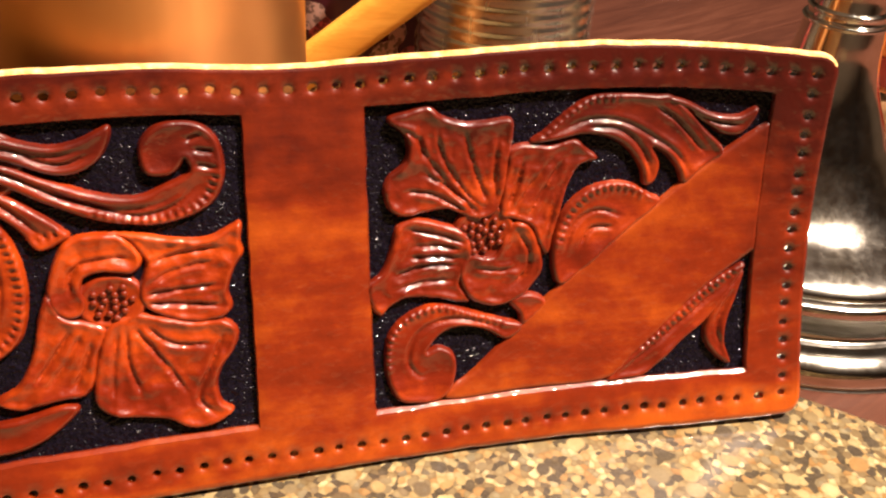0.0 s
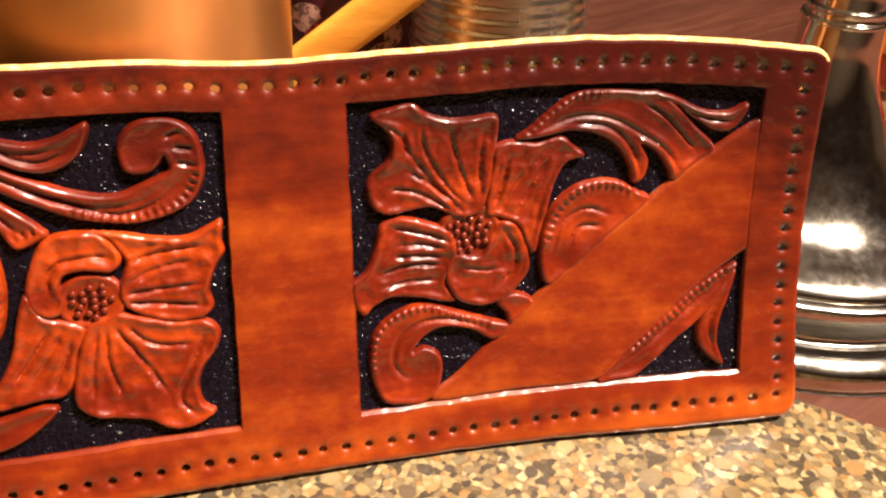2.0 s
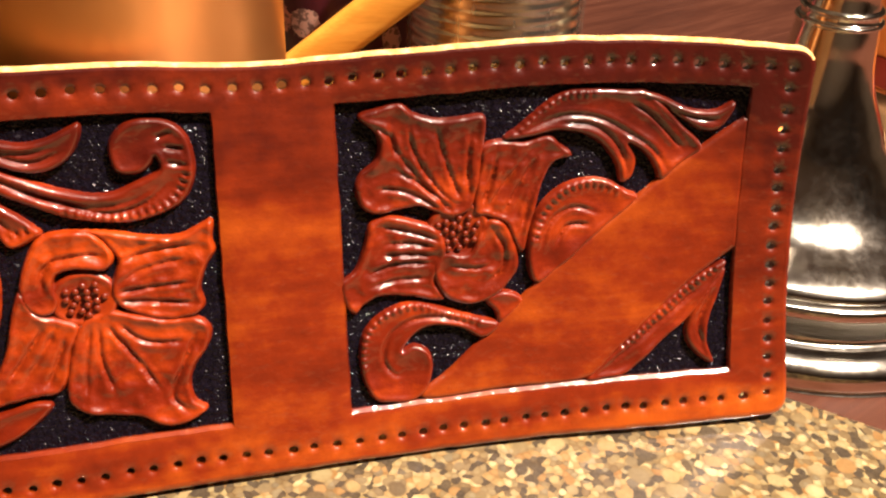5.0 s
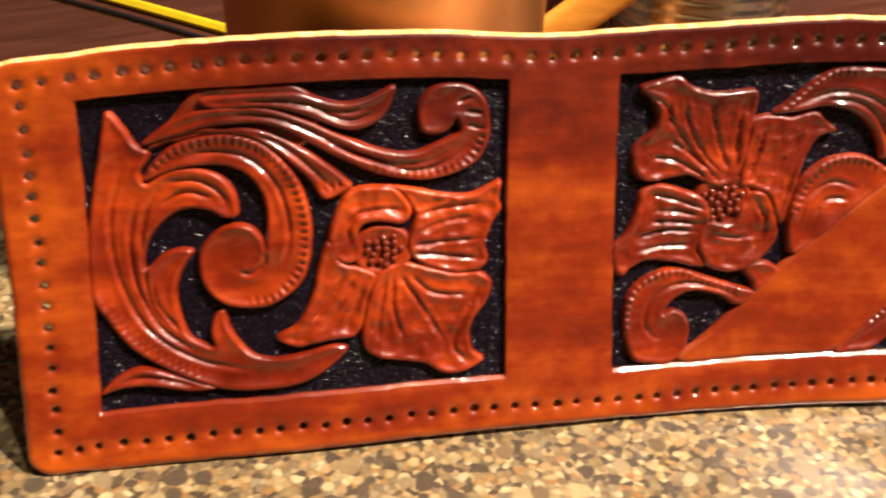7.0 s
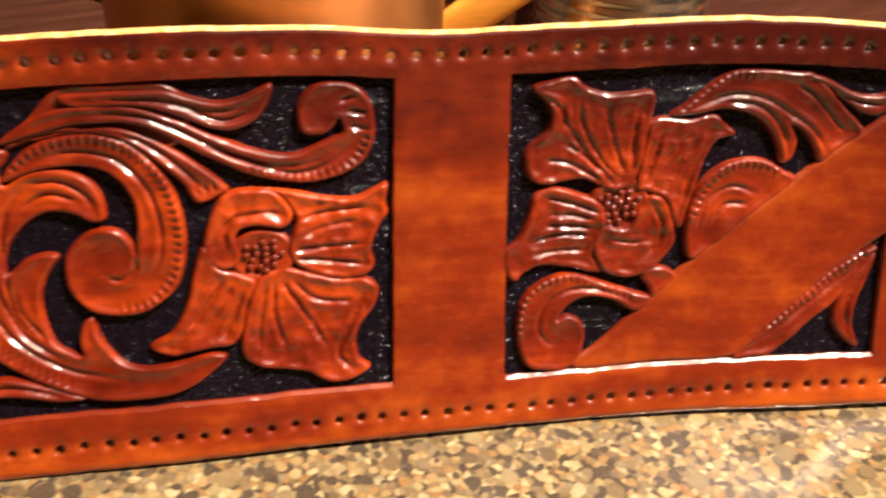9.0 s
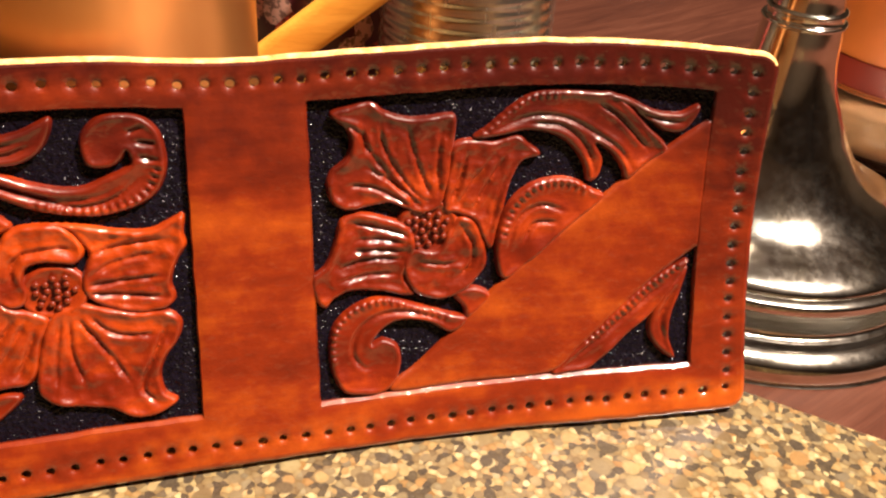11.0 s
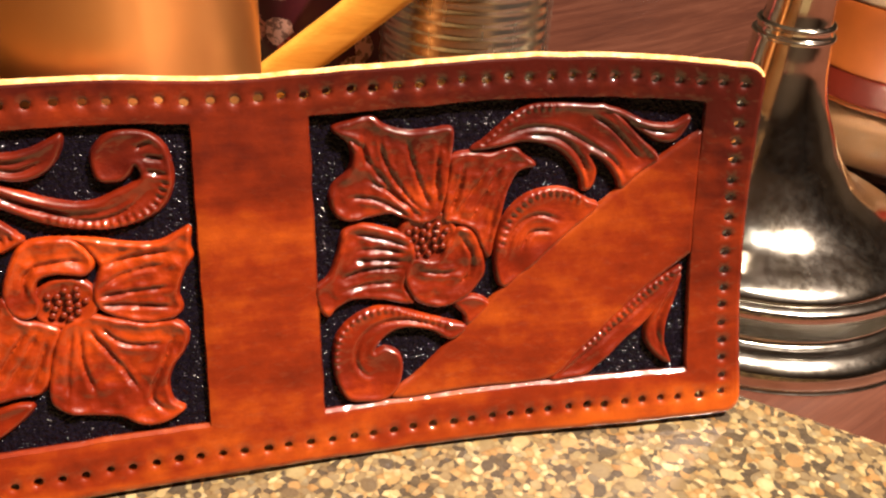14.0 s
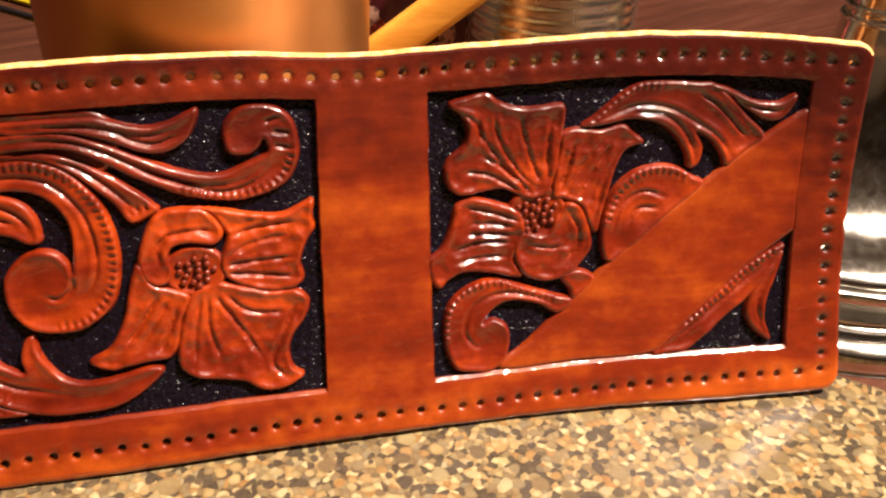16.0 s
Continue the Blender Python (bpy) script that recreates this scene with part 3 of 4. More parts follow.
# control points of the tooling pattern, in millimetres along and up the leather
carve("acanthus_leaf",
      [(-97.7, 78.8), (-99.6, 72.0), (-102.3, 59.9), (-103.8, 49.9), (-103.7, 39.7), (-101.2, 34.1), (-96.7, 27.2), (-91.9, 23.0), (-84.5, 18.6), (-77.0, 15.5), (-66.8, 14.7), (-59.1, 15.5), (-53.3, 18.4), (-49.0, 22.3), (-52.0, 23.5), (-59.1, 22.1), (-65.5, 21.6), (-70.3, 23.0), (-73.5, 26.4), (-75.4, 30.0), (-76.2, 33.6), (-78.2, 32.2), (-79.1, 28.7), (-78.6, 25.3), (-81.6, 26.5), (-84.3, 28.7), (-85.7, 33.0), (-86.4, 37.5), (-85.6, 41.9), (-83.8, 44.9), (-82.2, 47.2), (-84.9, 47.9), (-88.6, 46.9), (-92.4, 44.1), (-92.0, 49.4), (-89.6, 52.9), (-85.9, 55.8), (-82.2, 56.7), (-77.9, 55.8), (-74.9, 54.1), (-72.3, 54.5), (-72.4, 58.3), (-73.8, 61.4), (-76.1, 63.7), (-79.5, 65.1), (-83.0, 65.6), (-86.9, 64.8), (-90.9, 62.7), (-92.2, 65.3), (-90.6, 67.8), (-90.0, 69.7), (-92.5, 71.4), (-94.9, 75.7)],
      [[(-95.5, 67.8), (-98.9, 55.8), (-98.0, 43.0), (-92.9, 31.0), (-81.9, 22.5), (-66.8, 18.6)], [(-92.9, 60.1), (-95.2, 51.6), (-94.4, 41.3), (-89.8, 30.7), (-81.9, 23.8)], [(-88.6, 61.6), (-92.0, 55.0), (-92.6, 46.3), (-91.5, 36.0), (-86.8, 28.6)], [(-86.8, 62.7), (-80.7, 62.8), (-76.0, 60.0), (-74.3, 56.8)], [(-88.8, 57.3), (-83.3, 60.3), (-77.3, 58.6)], [(-91.3, 42.3), (-90.3, 35.9), (-85.5, 29.1)]],
      [(-101.4, 35.6), (-96.6, 30.3), (-90.6, 24.4), (-82.0, 19.3)])
carve("scroll",
      [(-91.3, 63.7), (-89.0, 67.2), (-85.2, 70.3), (-80.4, 71.7), (-73.3, 72.1), (-67.4, 70.3), (-62.7, 66.6), (-59.1, 61.6), (-56.9, 55.2), (-56.3, 48.9), (-57.2, 42.6), (-59.1, 38.3), (-62.8, 35.3), (-66.6, 33.6), (-71.6, 33.6), (-76.0, 34.9), (-79.1, 37.6), (-80.8, 41.5), (-80.7, 46.6), (-78.7, 49.6), (-75.6, 51.9), (-72.5, 52.4), (-69.5, 51.6), (-67.2, 48.9), (-66.4, 46.7), (-65.7, 53.2), (-66.4, 58.2), (-68.7, 62.4), (-72.3, 64.8), (-77.0, 65.9), (-83.0, 65.7), (-87.3, 64.6)],
      [[(-86.6, 66.7), (-78.1, 68.7), (-69.8, 67.0), (-63.9, 61.2), (-61.3, 53.0), (-61.8, 45.4), (-65.3, 40.6)], [(-66.4, 46.3), (-67.0, 43.2), (-70.0, 41.2), (-72.7, 42.0)]],
      [(-89.6, 65.8), (-84.7, 69.2), (-78.1, 70.9), (-71.0, 70.5), (-65.1, 67.4), (-60.3, 61.0), (-58.1, 54.1), (-57.8, 47.7), (-59.1, 41.5), (-64.1, 36.0), (-70.4, 35.1)])
carve("leaf",
      [(-78.9, 79.9), (-70.8, 80.2), (-63.8, 80.1), (-58.0, 80.0), (-53.2, 78.3), (-48.4, 77.2), (-43.6, 77.9), (-39.9, 79.5), (-37.6, 80.6), (-37.8, 77.9), (-39.7, 74.5), (-42.7, 72.2), (-46.4, 71.5), (-50.1, 72.2), (-54.4, 74.0), (-59.1, 75.9), (-66.1, 77.4), (-75.5, 77.4)],
      [[(-70.8, 78.8), (-59.1, 77.9), (-49.6, 75.4), (-42.3, 76.2)], [(-54.4, 75.9), (-47.1, 73.5), (-41.0, 75.3)]],
      [])
carve("curling_stem",
      [(-91.1, 71.3), (-86.2, 74.8), (-80.2, 77.1), (-72.0, 77.9), (-65.0, 77.1), (-57.9, 74.6), (-50.7, 71.2), (-43.2, 67.8), (-36.8, 66.0), (-32.4, 66.1), (-28.6, 67.6), (-25.2, 69.0), (-23.0, 70.6), (-23.8, 73.3), (-25.1, 71.4), (-27.5, 69.9), (-31.3, 70.3), (-32.5, 73.6), (-32.1, 76.7), (-29.4, 79.7), (-25.6, 80.8), (-21.1, 80.4), (-17.7, 77.7), (-16.4, 73.3), (-16.5, 68.8), (-18.6, 64.3), (-22.4, 61.7), (-28.8, 60.0), (-35.3, 60.3), (-41.7, 61.8), (-46.8, 64.1), (-51.8, 66.7), (-56.7, 69.8), (-60.3, 72.0), (-65.0, 73.8), (-70.9, 74.1), (-78.0, 73.8), (-85.1, 72.3)],
      [[(-75.5, 76.0), (-65.0, 75.4), (-56.7, 72.4), (-46.9, 66.9), (-36.7, 63.5), (-29.1, 64.2), (-23.4, 67.4)], [(-51.9, 68.8), (-41.8, 64.5), (-34.1, 62.0), (-26.4, 63.6), (-21.5, 68.1)], [(-22.0, 75.0), (-18.0, 74.5)], [(-21.8, 71.9), (-17.5, 71.0)], [(-23.4, 76.8), (-20.3, 78.2)]],
      [(-43.0, 63.1), (-34.1, 61.0), (-26.3, 61.7), (-20.6, 64.5), (-17.7, 70.1)])
carve("stem",
      [(-85.2, 71.5), (-78.0, 73.2), (-69.7, 73.3), (-63.8, 71.5), (-56.7, 67.6), (-51.8, 63.7), (-48.2, 60.5), (-47.2, 59.0), (-49.4, 57.7), (-51.9, 56.7), (-53.7, 57.1), (-56.0, 60.8), (-59.1, 64.0), (-63.9, 68.3), (-68.6, 71.1), (-75.7, 72.2)],
      [[(-68.6, 72.3), (-61.5, 68.8), (-55.4, 63.2), (-51.7, 58.7)]],
      [(-54.2, 58.8), (-50.5, 59.9), (-48.6, 60.0)])
carve("petal",
      [(-45.1, 40.6), (-42.2, 38.5), (-44.2, 33.4), (-45.4, 27.7), (-47.5, 25.0), (-51.4, 24.9), (-55.9, 24.3), (-60.4, 23.8), (-64.8, 26.2), (-60.3, 28.7), (-57.8, 32.4), (-55.9, 37.4), (-54.7, 42.5), (-52.6, 47.4), (-50.2, 42.8), (-47.7, 41.4)],
      [[(-46.3, 39.4), (-50.1, 33.2), (-54.6, 27.0)], [(-44.7, 37.3), (-46.9, 31.7), (-49.4, 26.7)], [(-48.9, 39.5), (-52.7, 34.0), (-57.2, 28.5)]],
      [])
carve("petal",
      [(-35.9, 41.3), (-30.6, 39.8), (-23.9, 38.0), (-18.5, 38.1), (-15.6, 35.4), (-16.6, 31.4), (-19.4, 27.5), (-20.7, 23.6), (-19.9, 19.5), (-17.5, 17.4), (-20.5, 15.3), (-23.9, 14.5), (-27.3, 14.9), (-31.4, 17.3), (-38.1, 18.7), (-43.5, 20.4), (-45.5, 23.8), (-44.9, 28.9), (-43.7, 34.0), (-42.4, 37.8), (-39.9, 40.3)],
      [[(-39.8, 39.0), (-41.2, 31.3), (-42.2, 22.2)], [(-38.2, 38.2), (-38.3, 31.1), (-36.2, 23.1)], [(-36.5, 38.1), (-31.7, 30.7), (-26.8, 22.5)], [(-34.6, 38.7), (-29.1, 33.8), (-21.0, 32.9)], [(-18.4, 35.4), (-21.5, 28.2), (-24.5, 21.1), (-21.2, 17.0)]],
      [])
carve("petal",
      [(-40.4, 58.8), (-33.9, 58.0), (-27.4, 56.5), (-20.7, 56.2), (-15.5, 58.5), (-13.6, 59.2), (-14.0, 55.2), (-13.5, 52.6), (-15.6, 49.3), (-17.1, 44.7), (-16.5, 40.7), (-19.2, 38.5), (-23.9, 38.2), (-29.3, 39.7), (-33.3, 41.9), (-34.7, 44.5), (-34.4, 47.7), (-33.0, 51.5), (-34.2, 54.1), (-36.5, 57.4)],
      [[(-34.1, 46.4), (-28.3, 49.5), (-19.1, 51.3)], [(-34.3, 44.9), (-26.9, 45.5), (-18.2, 46.0)], [(-34.0, 43.2), (-26.7, 42.3), (-18.6, 41.4)], [(-33.0, 51.5), (-25.9, 53.3), (-17.9, 54.2)]],
      [])
carve("folded_petal",
      [(-52.6, 47.4), (-51.0, 53.0), (-47.9, 57.9), (-42.9, 58.9), (-37.8, 58.1), (-34.7, 54.8), (-34.1, 52.2), (-36.2, 50.1), (-41.4, 51.0), (-45.0, 50.3), (-46.2, 48.1), (-45.4, 45.1), (-46.4, 42.6), (-48.9, 42.1), (-51.3, 43.5)],
      [[(-46.6, 52.8), (-40.2, 53.7), (-35.7, 52.7)], [(-48.4, 47.2), (-47.8, 51.0), (-44.7, 54.0)]],
      [])
carve("stem_base",
      [(-90.0, 70.3), (-84.5, 76.2), (-78.6, 81.8), (-69.0, 82.0), (-59.0, 81.6), (-54.0, 77.0), (-55.5, 70.5), (-61.5, 67.0), (-70.0, 71.0), (-80.0, 72.6)],
      [],
      [])
carve("leaf",
      [(-103.2, 16.8), (-100.1, 20.1), (-95.7, 21.9), (-90.7, 20.9), (-84.5, 18.2), (-78.9, 15.9), (-84.6, 15.7), (-90.8, 17.2), (-97.0, 17.9), (-100.7, 17.4)],
      [[(-99.5, 18.8), (-93.2, 19.8), (-82.0, 16.5)]],
      [])
carve("petal",
      [(18.6, 78.8), (23.0, 80.2), (27.3, 80.8), (30.3, 78.4), (35.4, 76.7), (40.5, 76.5), (45.8, 76.5), (46.0, 72.0), (45.1, 65.7), (44.1, 59.3), (41.9, 55.6), (37.2, 55.2), (32.1, 57.9), (26.9, 57.8), (21.7, 57.3), (18.7, 59.1), (17.4, 63.1), (18.5, 66.2), (21.4, 68.5), (22.8, 71.5), (22.1, 75.3)],
      [[(25.4, 78.1), (26.3, 71.2), (32.3, 63.0), (39.3, 56.5)], [(29.0, 76.6), (30.6, 69.6), (35.5, 61.4), (40.0, 57.1)], [(26.6, 66.1), (32.3, 62.4), (38.6, 55.9)], [(35.3, 74.8), (37.6, 66.4), (40.7, 58.3)], [(22.0, 62.7), (28.3, 61.5), (36.0, 56.9)], [(43.1, 74.2), (42.3, 66.0), (42.5, 58.8)], [(20.4, 77.4), (25.1, 73.8), (26.2, 69.3)]],
      [])
carve("petal",
      [(45.7, 69.5), (49.0, 70.8), (55.1, 70.0), (60.5, 71.0), (63.2, 68.9), (66.0, 66.5), (61.9, 65.0), (59.2, 60.6), (57.5, 54.1), (56.3, 50.2), (54.8, 45.0), (52.7, 47.9), (50.8, 52.1), (46.7, 54.1), (43.7, 55.1), (44.1, 60.6), (45.2, 65.7)],
      [[(55.1, 66.8), (50.9, 61.3), (46.7, 55.8)], [(58.5, 67.2), (53.7, 59.7), (50.1, 54.1)], [(49.0, 67.9), (47.5, 61.6), (45.4, 56.6)], [(59.9, 64.5), (56.4, 56.9), (54.2, 49.1)]],
      [])
carve("petal",
      [(20.3, 55.1), (24.2, 56.3), (29.3, 54.9), (35.1, 52.4), (36.9, 48.2), (36.1, 44.3), (34.1, 40.5), (36.3, 36.3), (33.6, 36.2), (28.3, 37.8), (21.8, 38.5), (17.7, 37.0), (15.6, 35.2), (13.3, 38.7), (13.2, 42.4), (16.4, 45.0), (18.7, 50.0)],
      [[(23.2, 50.2), (29.0, 49.7), (34.9, 48.4)], [(22.4, 47.7), (28.9, 47.1), (34.4, 46.5)], [(19.6, 44.0), (26.1, 45.3), (33.4, 44.9)], [(18.7, 40.8), (25.9, 41.7), (32.8, 41.3)], [(22.2, 54.3), (29.2, 52.3), (35.6, 49.7)]],
      [])
carve("round_petal",
      [(34.3, 44.5), (36.8, 46.6), (42.3, 46.0), (44.9, 50.7), (47.3, 53.1), (50.7, 51.7), (53.1, 46.5), (53.5, 41.7), (51.0, 37.9), (46.6, 35.0), (41.7, 34.4), (37.0, 36.3), (34.5, 40.2)],
      [[(37.4, 43.9), (42.8, 42.5), (47.7, 42.7)], [(48.0, 51.0), (50.3, 46.8), (50.2, 42.1), (46.1, 38.5)]],
      [])
carve("stub",
      [(45.9, 35.1), (50.9, 36.2), (54.6, 33.4), (49.3, 29.0), (48.3, 31.8)],
      [],
      [])
carve("bud_leaf",
      [(58.1, 37.6), (56.1, 43.5), (57.0, 50.1), (59.1, 55.3), (63.3, 59.0), (68.8, 60.7), (74.4, 60.3), (79.4, 57.7), (81.8, 55.6), (73.1, 48.6), (64.6, 41.4)],
      [[(59.0, 44.6), (61.2, 51.1), (66.8, 54.5), (73.1, 52.7)], [(62.5, 45.6), (65.4, 50.1), (71.0, 50.4)]],
      [(57.6, 47.4), (59.8, 53.3), (64.7, 58.3), (70.9, 59.6), (78.0, 57.5)])
carve("scroll_leaf",
      [(50.4, 71.0), (53.8, 73.3), (59.1, 77.4), (64.4, 80.4), (71.0, 80.7), (79.1, 80.3), (83.1, 80.1), (87.4, 76.6), (91.8, 72.5), (96.5, 67.5), (91.0, 63.3), (87.7, 60.0), (86.1, 63.3), (83.2, 66.7), (79.4, 68.5), (81.2, 64.8), (80.2, 60.8), (78.0, 60.0), (77.1, 63.6), (74.2, 67.7), (70.0, 70.7), (63.2, 72.1), (56.5, 71.2)],
      [[(56.5, 73.1), (64.5, 75.3), (72.6, 74.3), (79.6, 70.8), (85.3, 67.1), (89.0, 62.2)], [(63.2, 73.7), (71.3, 72.8), (76.9, 68.2), (79.2, 62.1)], [(79.2, 77.9), (84.8, 74.6), (92.1, 67.4)]],
      [(52.4, 72.1), (57.8, 76.5), (63.7, 79.5), (71.1, 80.1)])
carve("leaf",
      [(80.7, 79.9), (85.9, 79.2), (92.8, 76.3), (98.9, 76.1), (103.0, 78.3), (102.5, 75.3), (99.9, 72.0), (95.9, 71.8), (92.3, 73.8), (87.7, 76.6)],
      [[(84.6, 78.2), (92.9, 74.8), (100.4, 74.2)]],
      [])
carve("scroll",
      [(19.3, 14.5), (17.0, 19.1), (16.4, 25.1), (17.9, 30.9), (22.8, 34.8), (29.5, 36.0), (37.5, 33.2), (44.3, 30.6), (49.0, 28.8), (44.9, 26.0), (40.0, 28.8), (33.9, 30.2), (29.1, 28.8), (25.9, 25.1), (28.9, 26.0), (32.1, 24.0), (32.8, 19.8), (31.1, 15.3), (27.9, 13.0), (23.2, 13.4)],
      [[(42.8, 29.0), (34.7, 32.1), (27.9, 31.8), (23.0, 28.4), (21.7, 23.2), (24.4, 19.5), (27.1, 20.5)]],
      [(17.3, 22.4), (17.3, 27.7), (20.7, 32.9), (28.2, 35.2), (36.8, 32.8), (44.3, 29.6)])
carve("beaded_leaf",
      [(70.2, 13.2), (78.6, 20.6), (87.6, 28.8), (94.9, 34.9), (104.2, 40.1), (101.8, 35.0), (96.5, 27.2), (90.6, 22.4), (84.5, 17.2), (79.9, 13.7), (75.4, 13.0)],
      [[(74.0, 14.7), (83.1, 21.6), (92.1, 28.8), (100.7, 35.8)]],
      [(78.6, 20.3), (86.2, 25.6), (93.5, 32.1), (102.1, 38.7)])
carve("leaf",
      [(101.5, 35.0), (104.4, 38.2), (103.1, 32.1), (101.0, 26.2), (100.4, 20.3), (102.1, 14.7), (98.1, 17.2), (95.4, 21.4), (95.8, 25.7), (98.0, 30.8)],
      [[(101.6, 32.8), (98.4, 24.9), (99.6, 18.9)]],
      [])
carve("strap",
      [(30.4, 13.4), (38.1, 19.7), (48.5, 28.7), (58.8, 37.8), (73.1, 48.9), (87.0, 59.9), (96.2, 67.2), (103.6, 73.0), (106.0, 74.8), (106.5, 73.6), (106.7, 66.0), (106.7, 58.0), (106.7, 50.0), (106.6, 44.6), (105.8, 43.2), (94.9, 34.9), (84.7, 25.8), (77.1, 19.1), (69.4, 13.4), (50.4, 13.3)],
      [],
      [])


def seeds(cu, cv, ru, rv, count, turn):
    """Stamped seeds in the heart of a flower."""
    carve("flower_heart", [(cu + (ru + 2.2) * math.cos(a), cv + (rv + 2.2) * math.sin(a)) for a in (k * math.pi / 5 for k in range(10))], [], [])
    bm = bmesh.new()
    bmesh.ops.create_icosphere(bm, subdivisions=2, radius=0.00078)
    for v in bm.verts:
        v.co.y *= 0.75
    me = mesh_of(bm, "seed", SEED)
    for k in range(count):
        r, a = math.sqrt((k + 0.5) / count), k * 2.39996 + turn
        u, v = cu + ru * r * math.cos(a), cv + rv * r * math.sin(a)
        ob = new("seed", me)
        ob.location = wallet_place([u], [v], [-0.45])[0]
        ob.parent = wallet


seeds(-40.5, 44.3, 4.6, 3.6, 17, 0.3)
seeds(39.8, 51.3, 5.0, 4.6, 20, 1.1)

# ---- things behind the wallet ----
jar = empty("copper_canister", (-0.0358, 0.0790, -0.0012), "smooth copper canister on the stone slab behind the wallet", "canister")
part("body", lathe(rounded([(0.0, 0.0), (0.035, 0.0), (0.0402, 0.004), (0.0410, 0.05), (0.0415, 0.09), (0.0420, 0.132)]), 96), COPPER, jar)
part("rim", lathe(rounded([(0.0420, 0.132), (0.0435, 0.1325), (0.0437, 0.136), (0.0425, 0.138), (0.0395, 0.137)]), 96, False), COPPER, jar)

can = empty("tin_can", (0.0793, 0.1478, TABLE_Z), "ribbed bare tin can with no label standing on the table", "can")
CAN_R = 0.0304
ribs = [(CAN_R - 0.001, 0.0), (CAN_R + 0.0008, 0.0008), (CAN_R + 0.0008, 0.003), (CAN_R, 0.004)]
ribs += [(CAN_R - 0.0004 * (0.5 - 0.5 * math.cos(2 * math.pi * (z - 0.018) / 0.0042)) if 0.018 < z < 0.118 else CAN_R, z) for z in np.arange(0.006, 0.128, 0.0006)]
part("wall", lathe(ribs, 96, False), TIN, can)
part("bottom", lathe([(CAN_R - 0.0015, 0.001), (CAN_R - 0.0015, 0.002)], 64), TIN, can)
part("rim", lathe(rounded([(CAN_R, 0.128), (CAN_R + 0.0012, 0.129), (CAN_R + 0.001, 0.131), (CAN_R - 0.0012, 0.1305), (CAN_R - 0.0012, 0.126)]), 96, False), TIN, can)

crock = empty("floral_crock", (0.034, 0.215, TABLE_Z), "dark red crock with a cream and red floral print", "crock")
part("body", lathe(rounded([(0.0, 0.0), (0.033, 0.0), (0.036, 0.004), (0.037, 0.06), (0.037, 0.125), (0.0365, 0.13), (0.034, 0.13), (0.0335, 0.02), (0.0, 0.015)]), 72, False), FLORAL, crock)

candlestick = empty("candlestick", (0.1852, 0.1095, TABLE_Z), "tarnished silver candlestick with a wide flared foot, on the table", "candlestick")
foot = rounded([(0.0, 0.002), (0.070, 0.0), (0.0762, 0.0010), (0.0768, 0.0040), (0.0755, 0.0072), (0.0715, 0.0098), (0.0675, 0.0106)], 5)
part("foot", lathe(foot, 128, False), SILVER, candlestick)
part("step", lathe(rounded([(0.0675, 0.0106), (0.0655, 0.0116), (0.0650, 0.0135), (0.0658, 0.0185), (0.0670, 0.0215), (0.0668, 0.0240), (0.0650, 0.0252), (0.0632, 0.0256)], 5), 128, False), SILVER, candlestick)
BELL = [(0.0632, 0.0256), (0.0625, 0.0270), (0.0600, 0.0288), (0.0555, 0.0308), (0.0500, 0.0328), (0.0445, 0.0352), (0.0391, 0.0390), (0.0350, 0.0430), (0.0309, 0.0482), (0.0268, 0.0542), (0.0237, 0.0600), (0.0206, 0.0660), (0.0177, 0.0720), (0.0157, 0.0780), (0.0144, 0.0840), (0.0137, 0.0900), (0.0131, 0.0945)]
part("bell", lathe(rounded(BELL, 5), 128, False), SILVER, candlestick)
part("ring", lathe(rounded([(0.0131, 0.0945), (0.0140, 0.0951), (0.0138, 0.0961), (0.0126, 0.0966), (0.0124, 0.0984), (0.0132, 0.0990), (0.0129, 0.0999), (0.0116, 0.1003)], 5), 96, False), SILVER, candlestick)
part("neck", lathe(rounded([(0.0116, 0.1003), (0.0110, 0.106), (0.0112, 0.122), (0.0138, 0.15), (0.0165, 0.175), (0.0170, 0.178), (0.014, 0.179), (0.0, 0.170)], 5), 96, False), SILVER, candlestick)


def spoon_handle():
    """A flat wooden handle, rounded in section, thicker towards its end."""
    bm = bmesh.new()
    a, b = Vector((-0.043, 0.134, 0.002)), Vector((0.056, 0.1165, 0.086))
    along = (b - a).normalized()
    side = along.cross(Vector((0, 1, 0))).normalized()
    out = side.cross(along)
    rings = []
    for k in range(25):
        s = k / 24
        wide = 0.0058 + 0.0010 * s - (0.003 if k in (0, 24) else 0)
        deep = 0.0030 - (0.0012 if k in (0, 24) else 0)
        bend = 0.0006 * math.sin(5 * s)
        ring = []
        for n in range(16):
            t = 2 * math.pi * n / 16
            c, q = math.cos(t), math.sin(t)
            ring.append(bm.verts.new(a + (b - a) * s + side * (wide * math.copysign(abs(c) ** 0.6, c) + bend) + out * deep * math.copysign(abs(q) ** 0.6, q)))
        rings.append(ring)
    for low, high in zip(rings, rings[1:]):
        for n in range(16):
            bm.faces.new((low[n], low[(n + 1) % 16], high[(n + 1) % 16], high[n]))
    bm.faces.new(rings[0][::-1])
    bm.faces.new(rings[-1])
    bmesh.ops.recalc_face_normals(bm, faces=bm.faces)
    return bm


thing("wooden_spoon", spoon_handle(), SPOON_WOOD, "pale golden wooden spoon handle leaning against the tin can", "spoon")

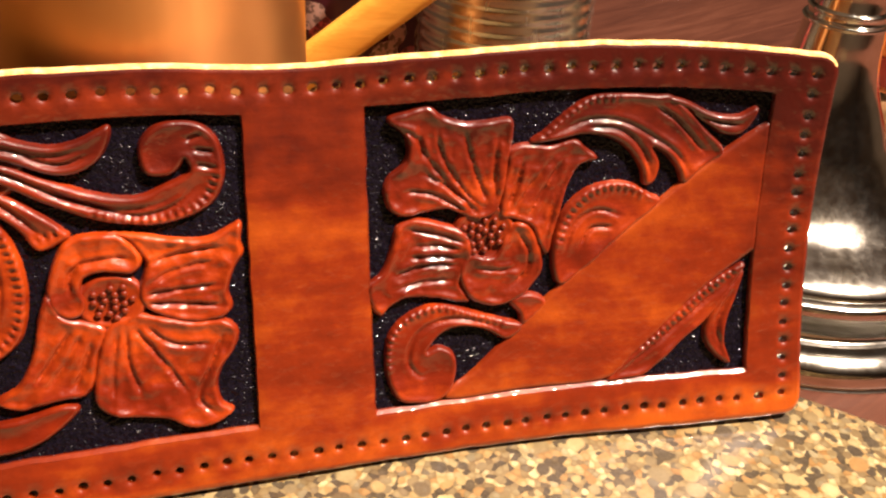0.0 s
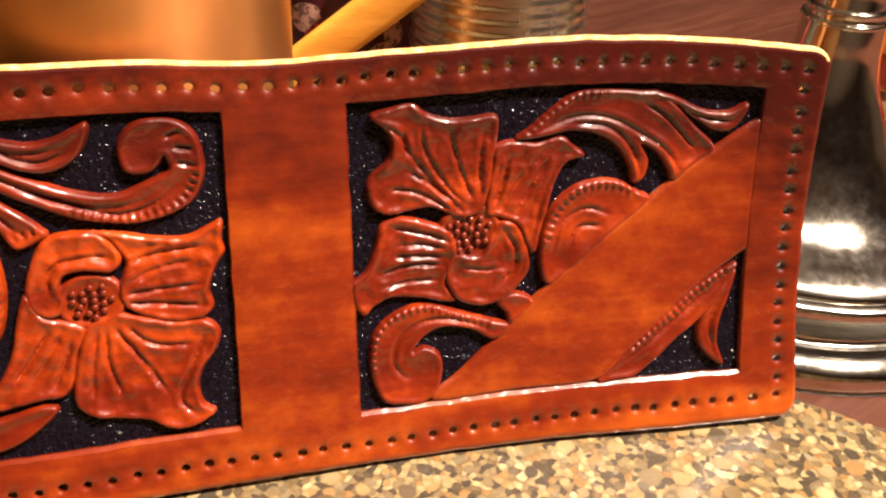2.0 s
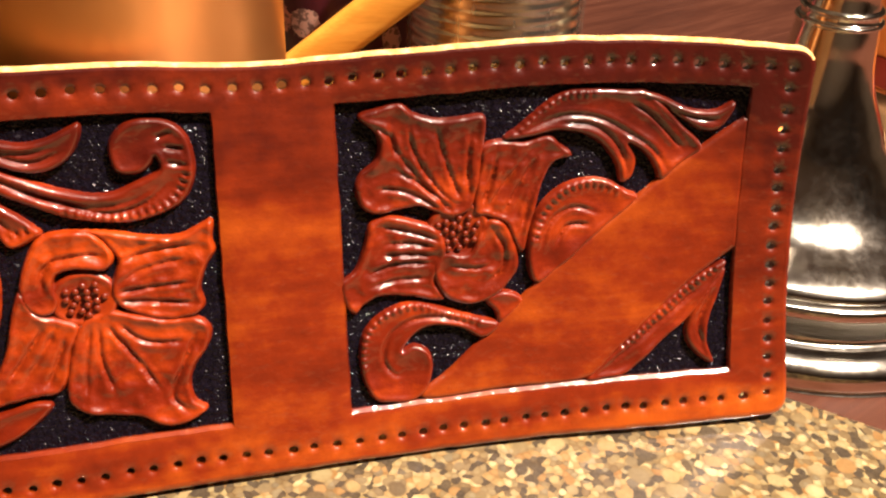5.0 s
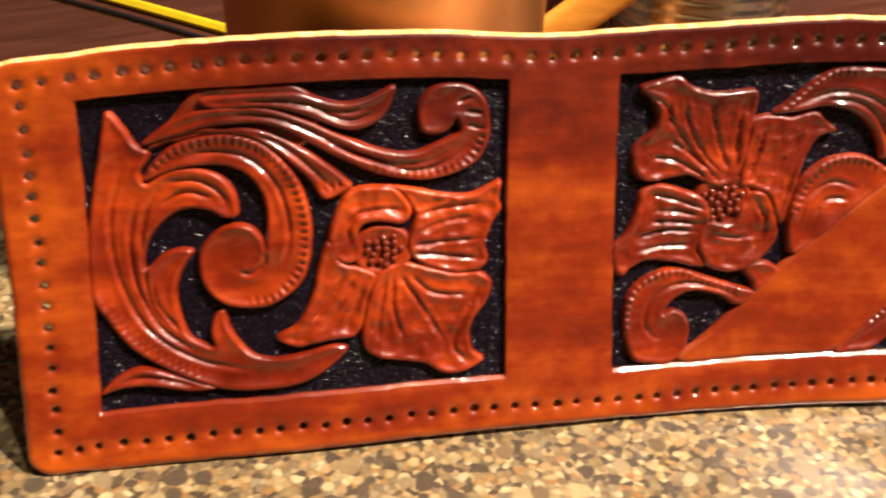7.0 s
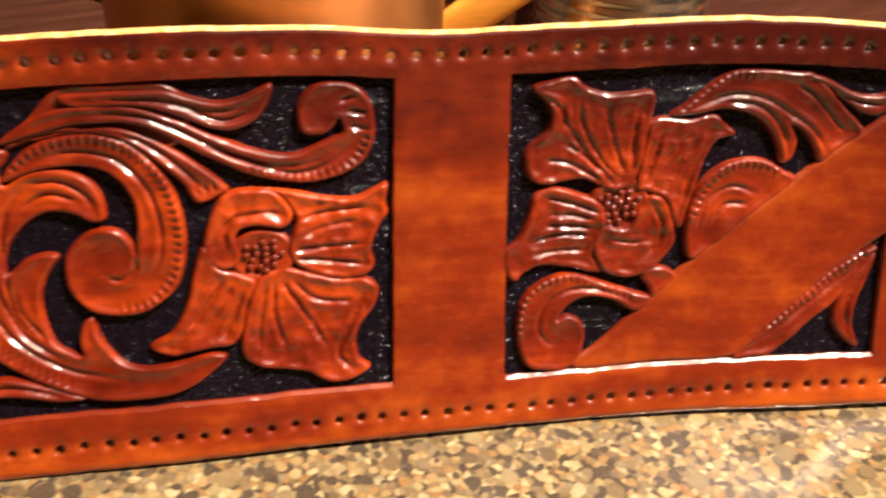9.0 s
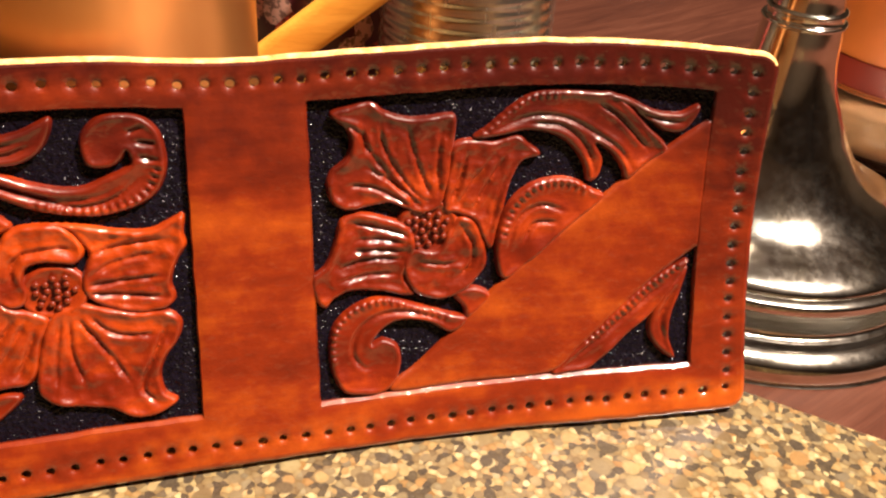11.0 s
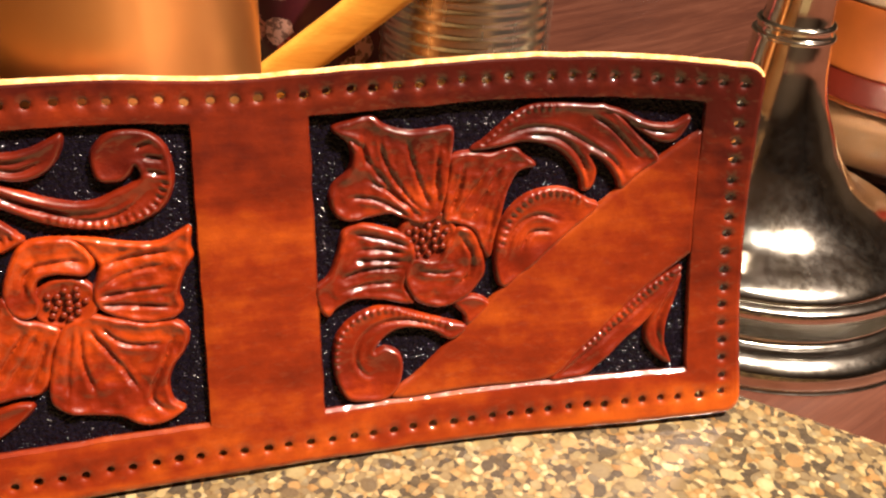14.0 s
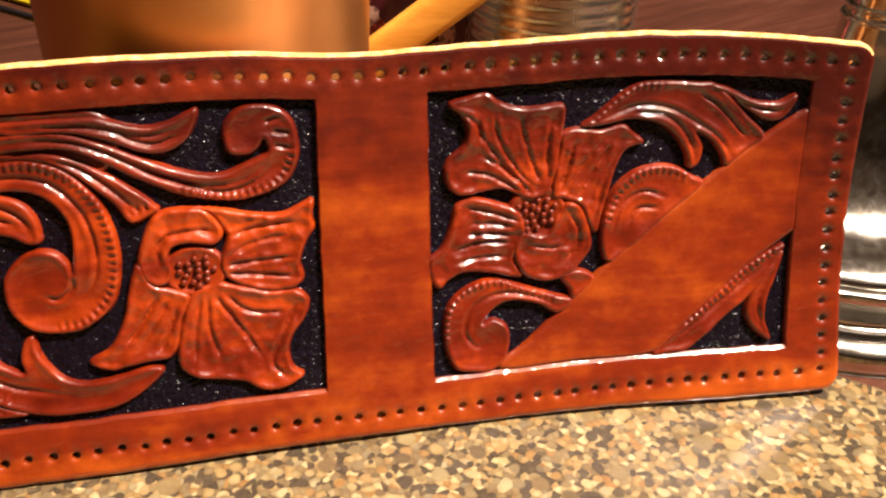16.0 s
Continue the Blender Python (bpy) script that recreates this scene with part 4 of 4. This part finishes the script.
candle = empty("candle_holder", (0.305, 0.185, TABLE_Z), "clear glass bowl holding an amber and cream candle", "candle holder")
part("bowl", lathe(rounded([(0.0, 0.001), (0.028, 0.0), (0.036, 0.003), (0.052, 0.014), (0.058, 0.030), (0.0505, 0.041), (0.0480, 0.041), (0.0555, 0.030), (0.050, 0.016), (0.034, 0.006), (0.0, 0.005)]), 72, False), GLASS, candle, "clear glass bowl")
part("poured_wax", lathe(rounded([(0.0, 0.0065), (0.033, 0.0075), (0.048, 0.017), (0.0535, 0.0295), (0.0470, 0.0385), (0.0, 0.039)]), 64, False), TAN_WAX, candle, "tan wax poured inside the bowl")
wax = part("candle", lathe(rounded([(0.0, 0.0415), (0.044, 0.0415), (0.0465, 0.0435), (0.047, 0.081), (0.0455, 0.085), (0.0, 0.086)]), 64, False), WAX, candle, "amber wax candle")
part("base_band", lathe(rounded([(0.047, 0.0425), (0.0482, 0.044), (0.0484, 0.054), (0.0472, 0.0552)]), 64, False), DARK_RED, wax, "dark red band")
part("top_layer", lathe(rounded([(0.0455, 0.0855), (0.048, 0.0865), (0.0482, 0.100), (0.046, 0.1025), (0.0, 0.102)]), 64, False), CREAM, wax, "cream wax layer")

pencil = empty("pencil", (0, 0, 0), "bright yellow pencil lying on the table", "pencil")
start, end = Vector((-0.060, 0.347, TABLE_Z + 0.0036)), Vector((-0.262, 0.522, TABLE_Z + 0.0036))
part("shaft", tube([start + (end - start) * k / 8 for k in range(9)], 0.0036, 6), YELLOW, pencil, smooth=False)
cable = tube([Vector((x, y, TABLE_Z + 0.0023)) for x, y in rounded([(-0.060, 0.322), (-0.095, 0.352), (-0.130, 0.385), (-0.183, 0.431), (-0.236, 0.475), (-0.29, 0.53)], 8)], 0.0017, 8)
thing("cable", cable, DARK_PLASTIC, "thin black cable lying on the table beside the pencil", "cable")

box_bm = box(-0.075, -0.03, 0.0, 0.075, 0.03, 0.045, 0.003)
black_box = thing("black_box", box_bm, DARK_PLASTIC, "small plain black box standing on the table", "box")
black_box.matrix_world = pose(0.295, 0.575, TABLE_Z, 0, 0, -20)

# ---- table of stained planks ----
turn = Matrix.Rotation(radians(24), 4, "Z")
table = empty("wooden_table", (0, 0, FLOOR_Z), "dark reddish-brown stained plank table", "table")
for x, y in ((-0.75, -0.55), (0.75, -0.55), (-0.75, 0.95), (0.75, 0.95)):
    leg = part("leg", box(x - 0.035, y - 0.035, FLOOR_Z, x + 0.035, y + 0.035, TABLE_Z - 0.03, 0.004), TABLE_WOOD, table)
    leg.matrix_parent_inverse = Matrix.Translation((0, 0, -FLOOR_Z)) @ turn
edges = [-0.70, -0.52, -0.34, -0.155, 0.0, 0.19, 0.37, 0.55, 0.73, 0.91, 1.09]
for k, (a, b) in enumerate(zip(edges, edges[1:])):
    plank = part("plank", box(-1.0, a + 0.0006, TABLE_Z - 0.03, 1.0, b - 0.0006, TABLE_Z, 0.0012), TABLE_WOOD, table, smooth=False)
    plank.matrix_parent_inverse = Matrix.Translation((0, 0, -FLOOR_Z)) @ turn
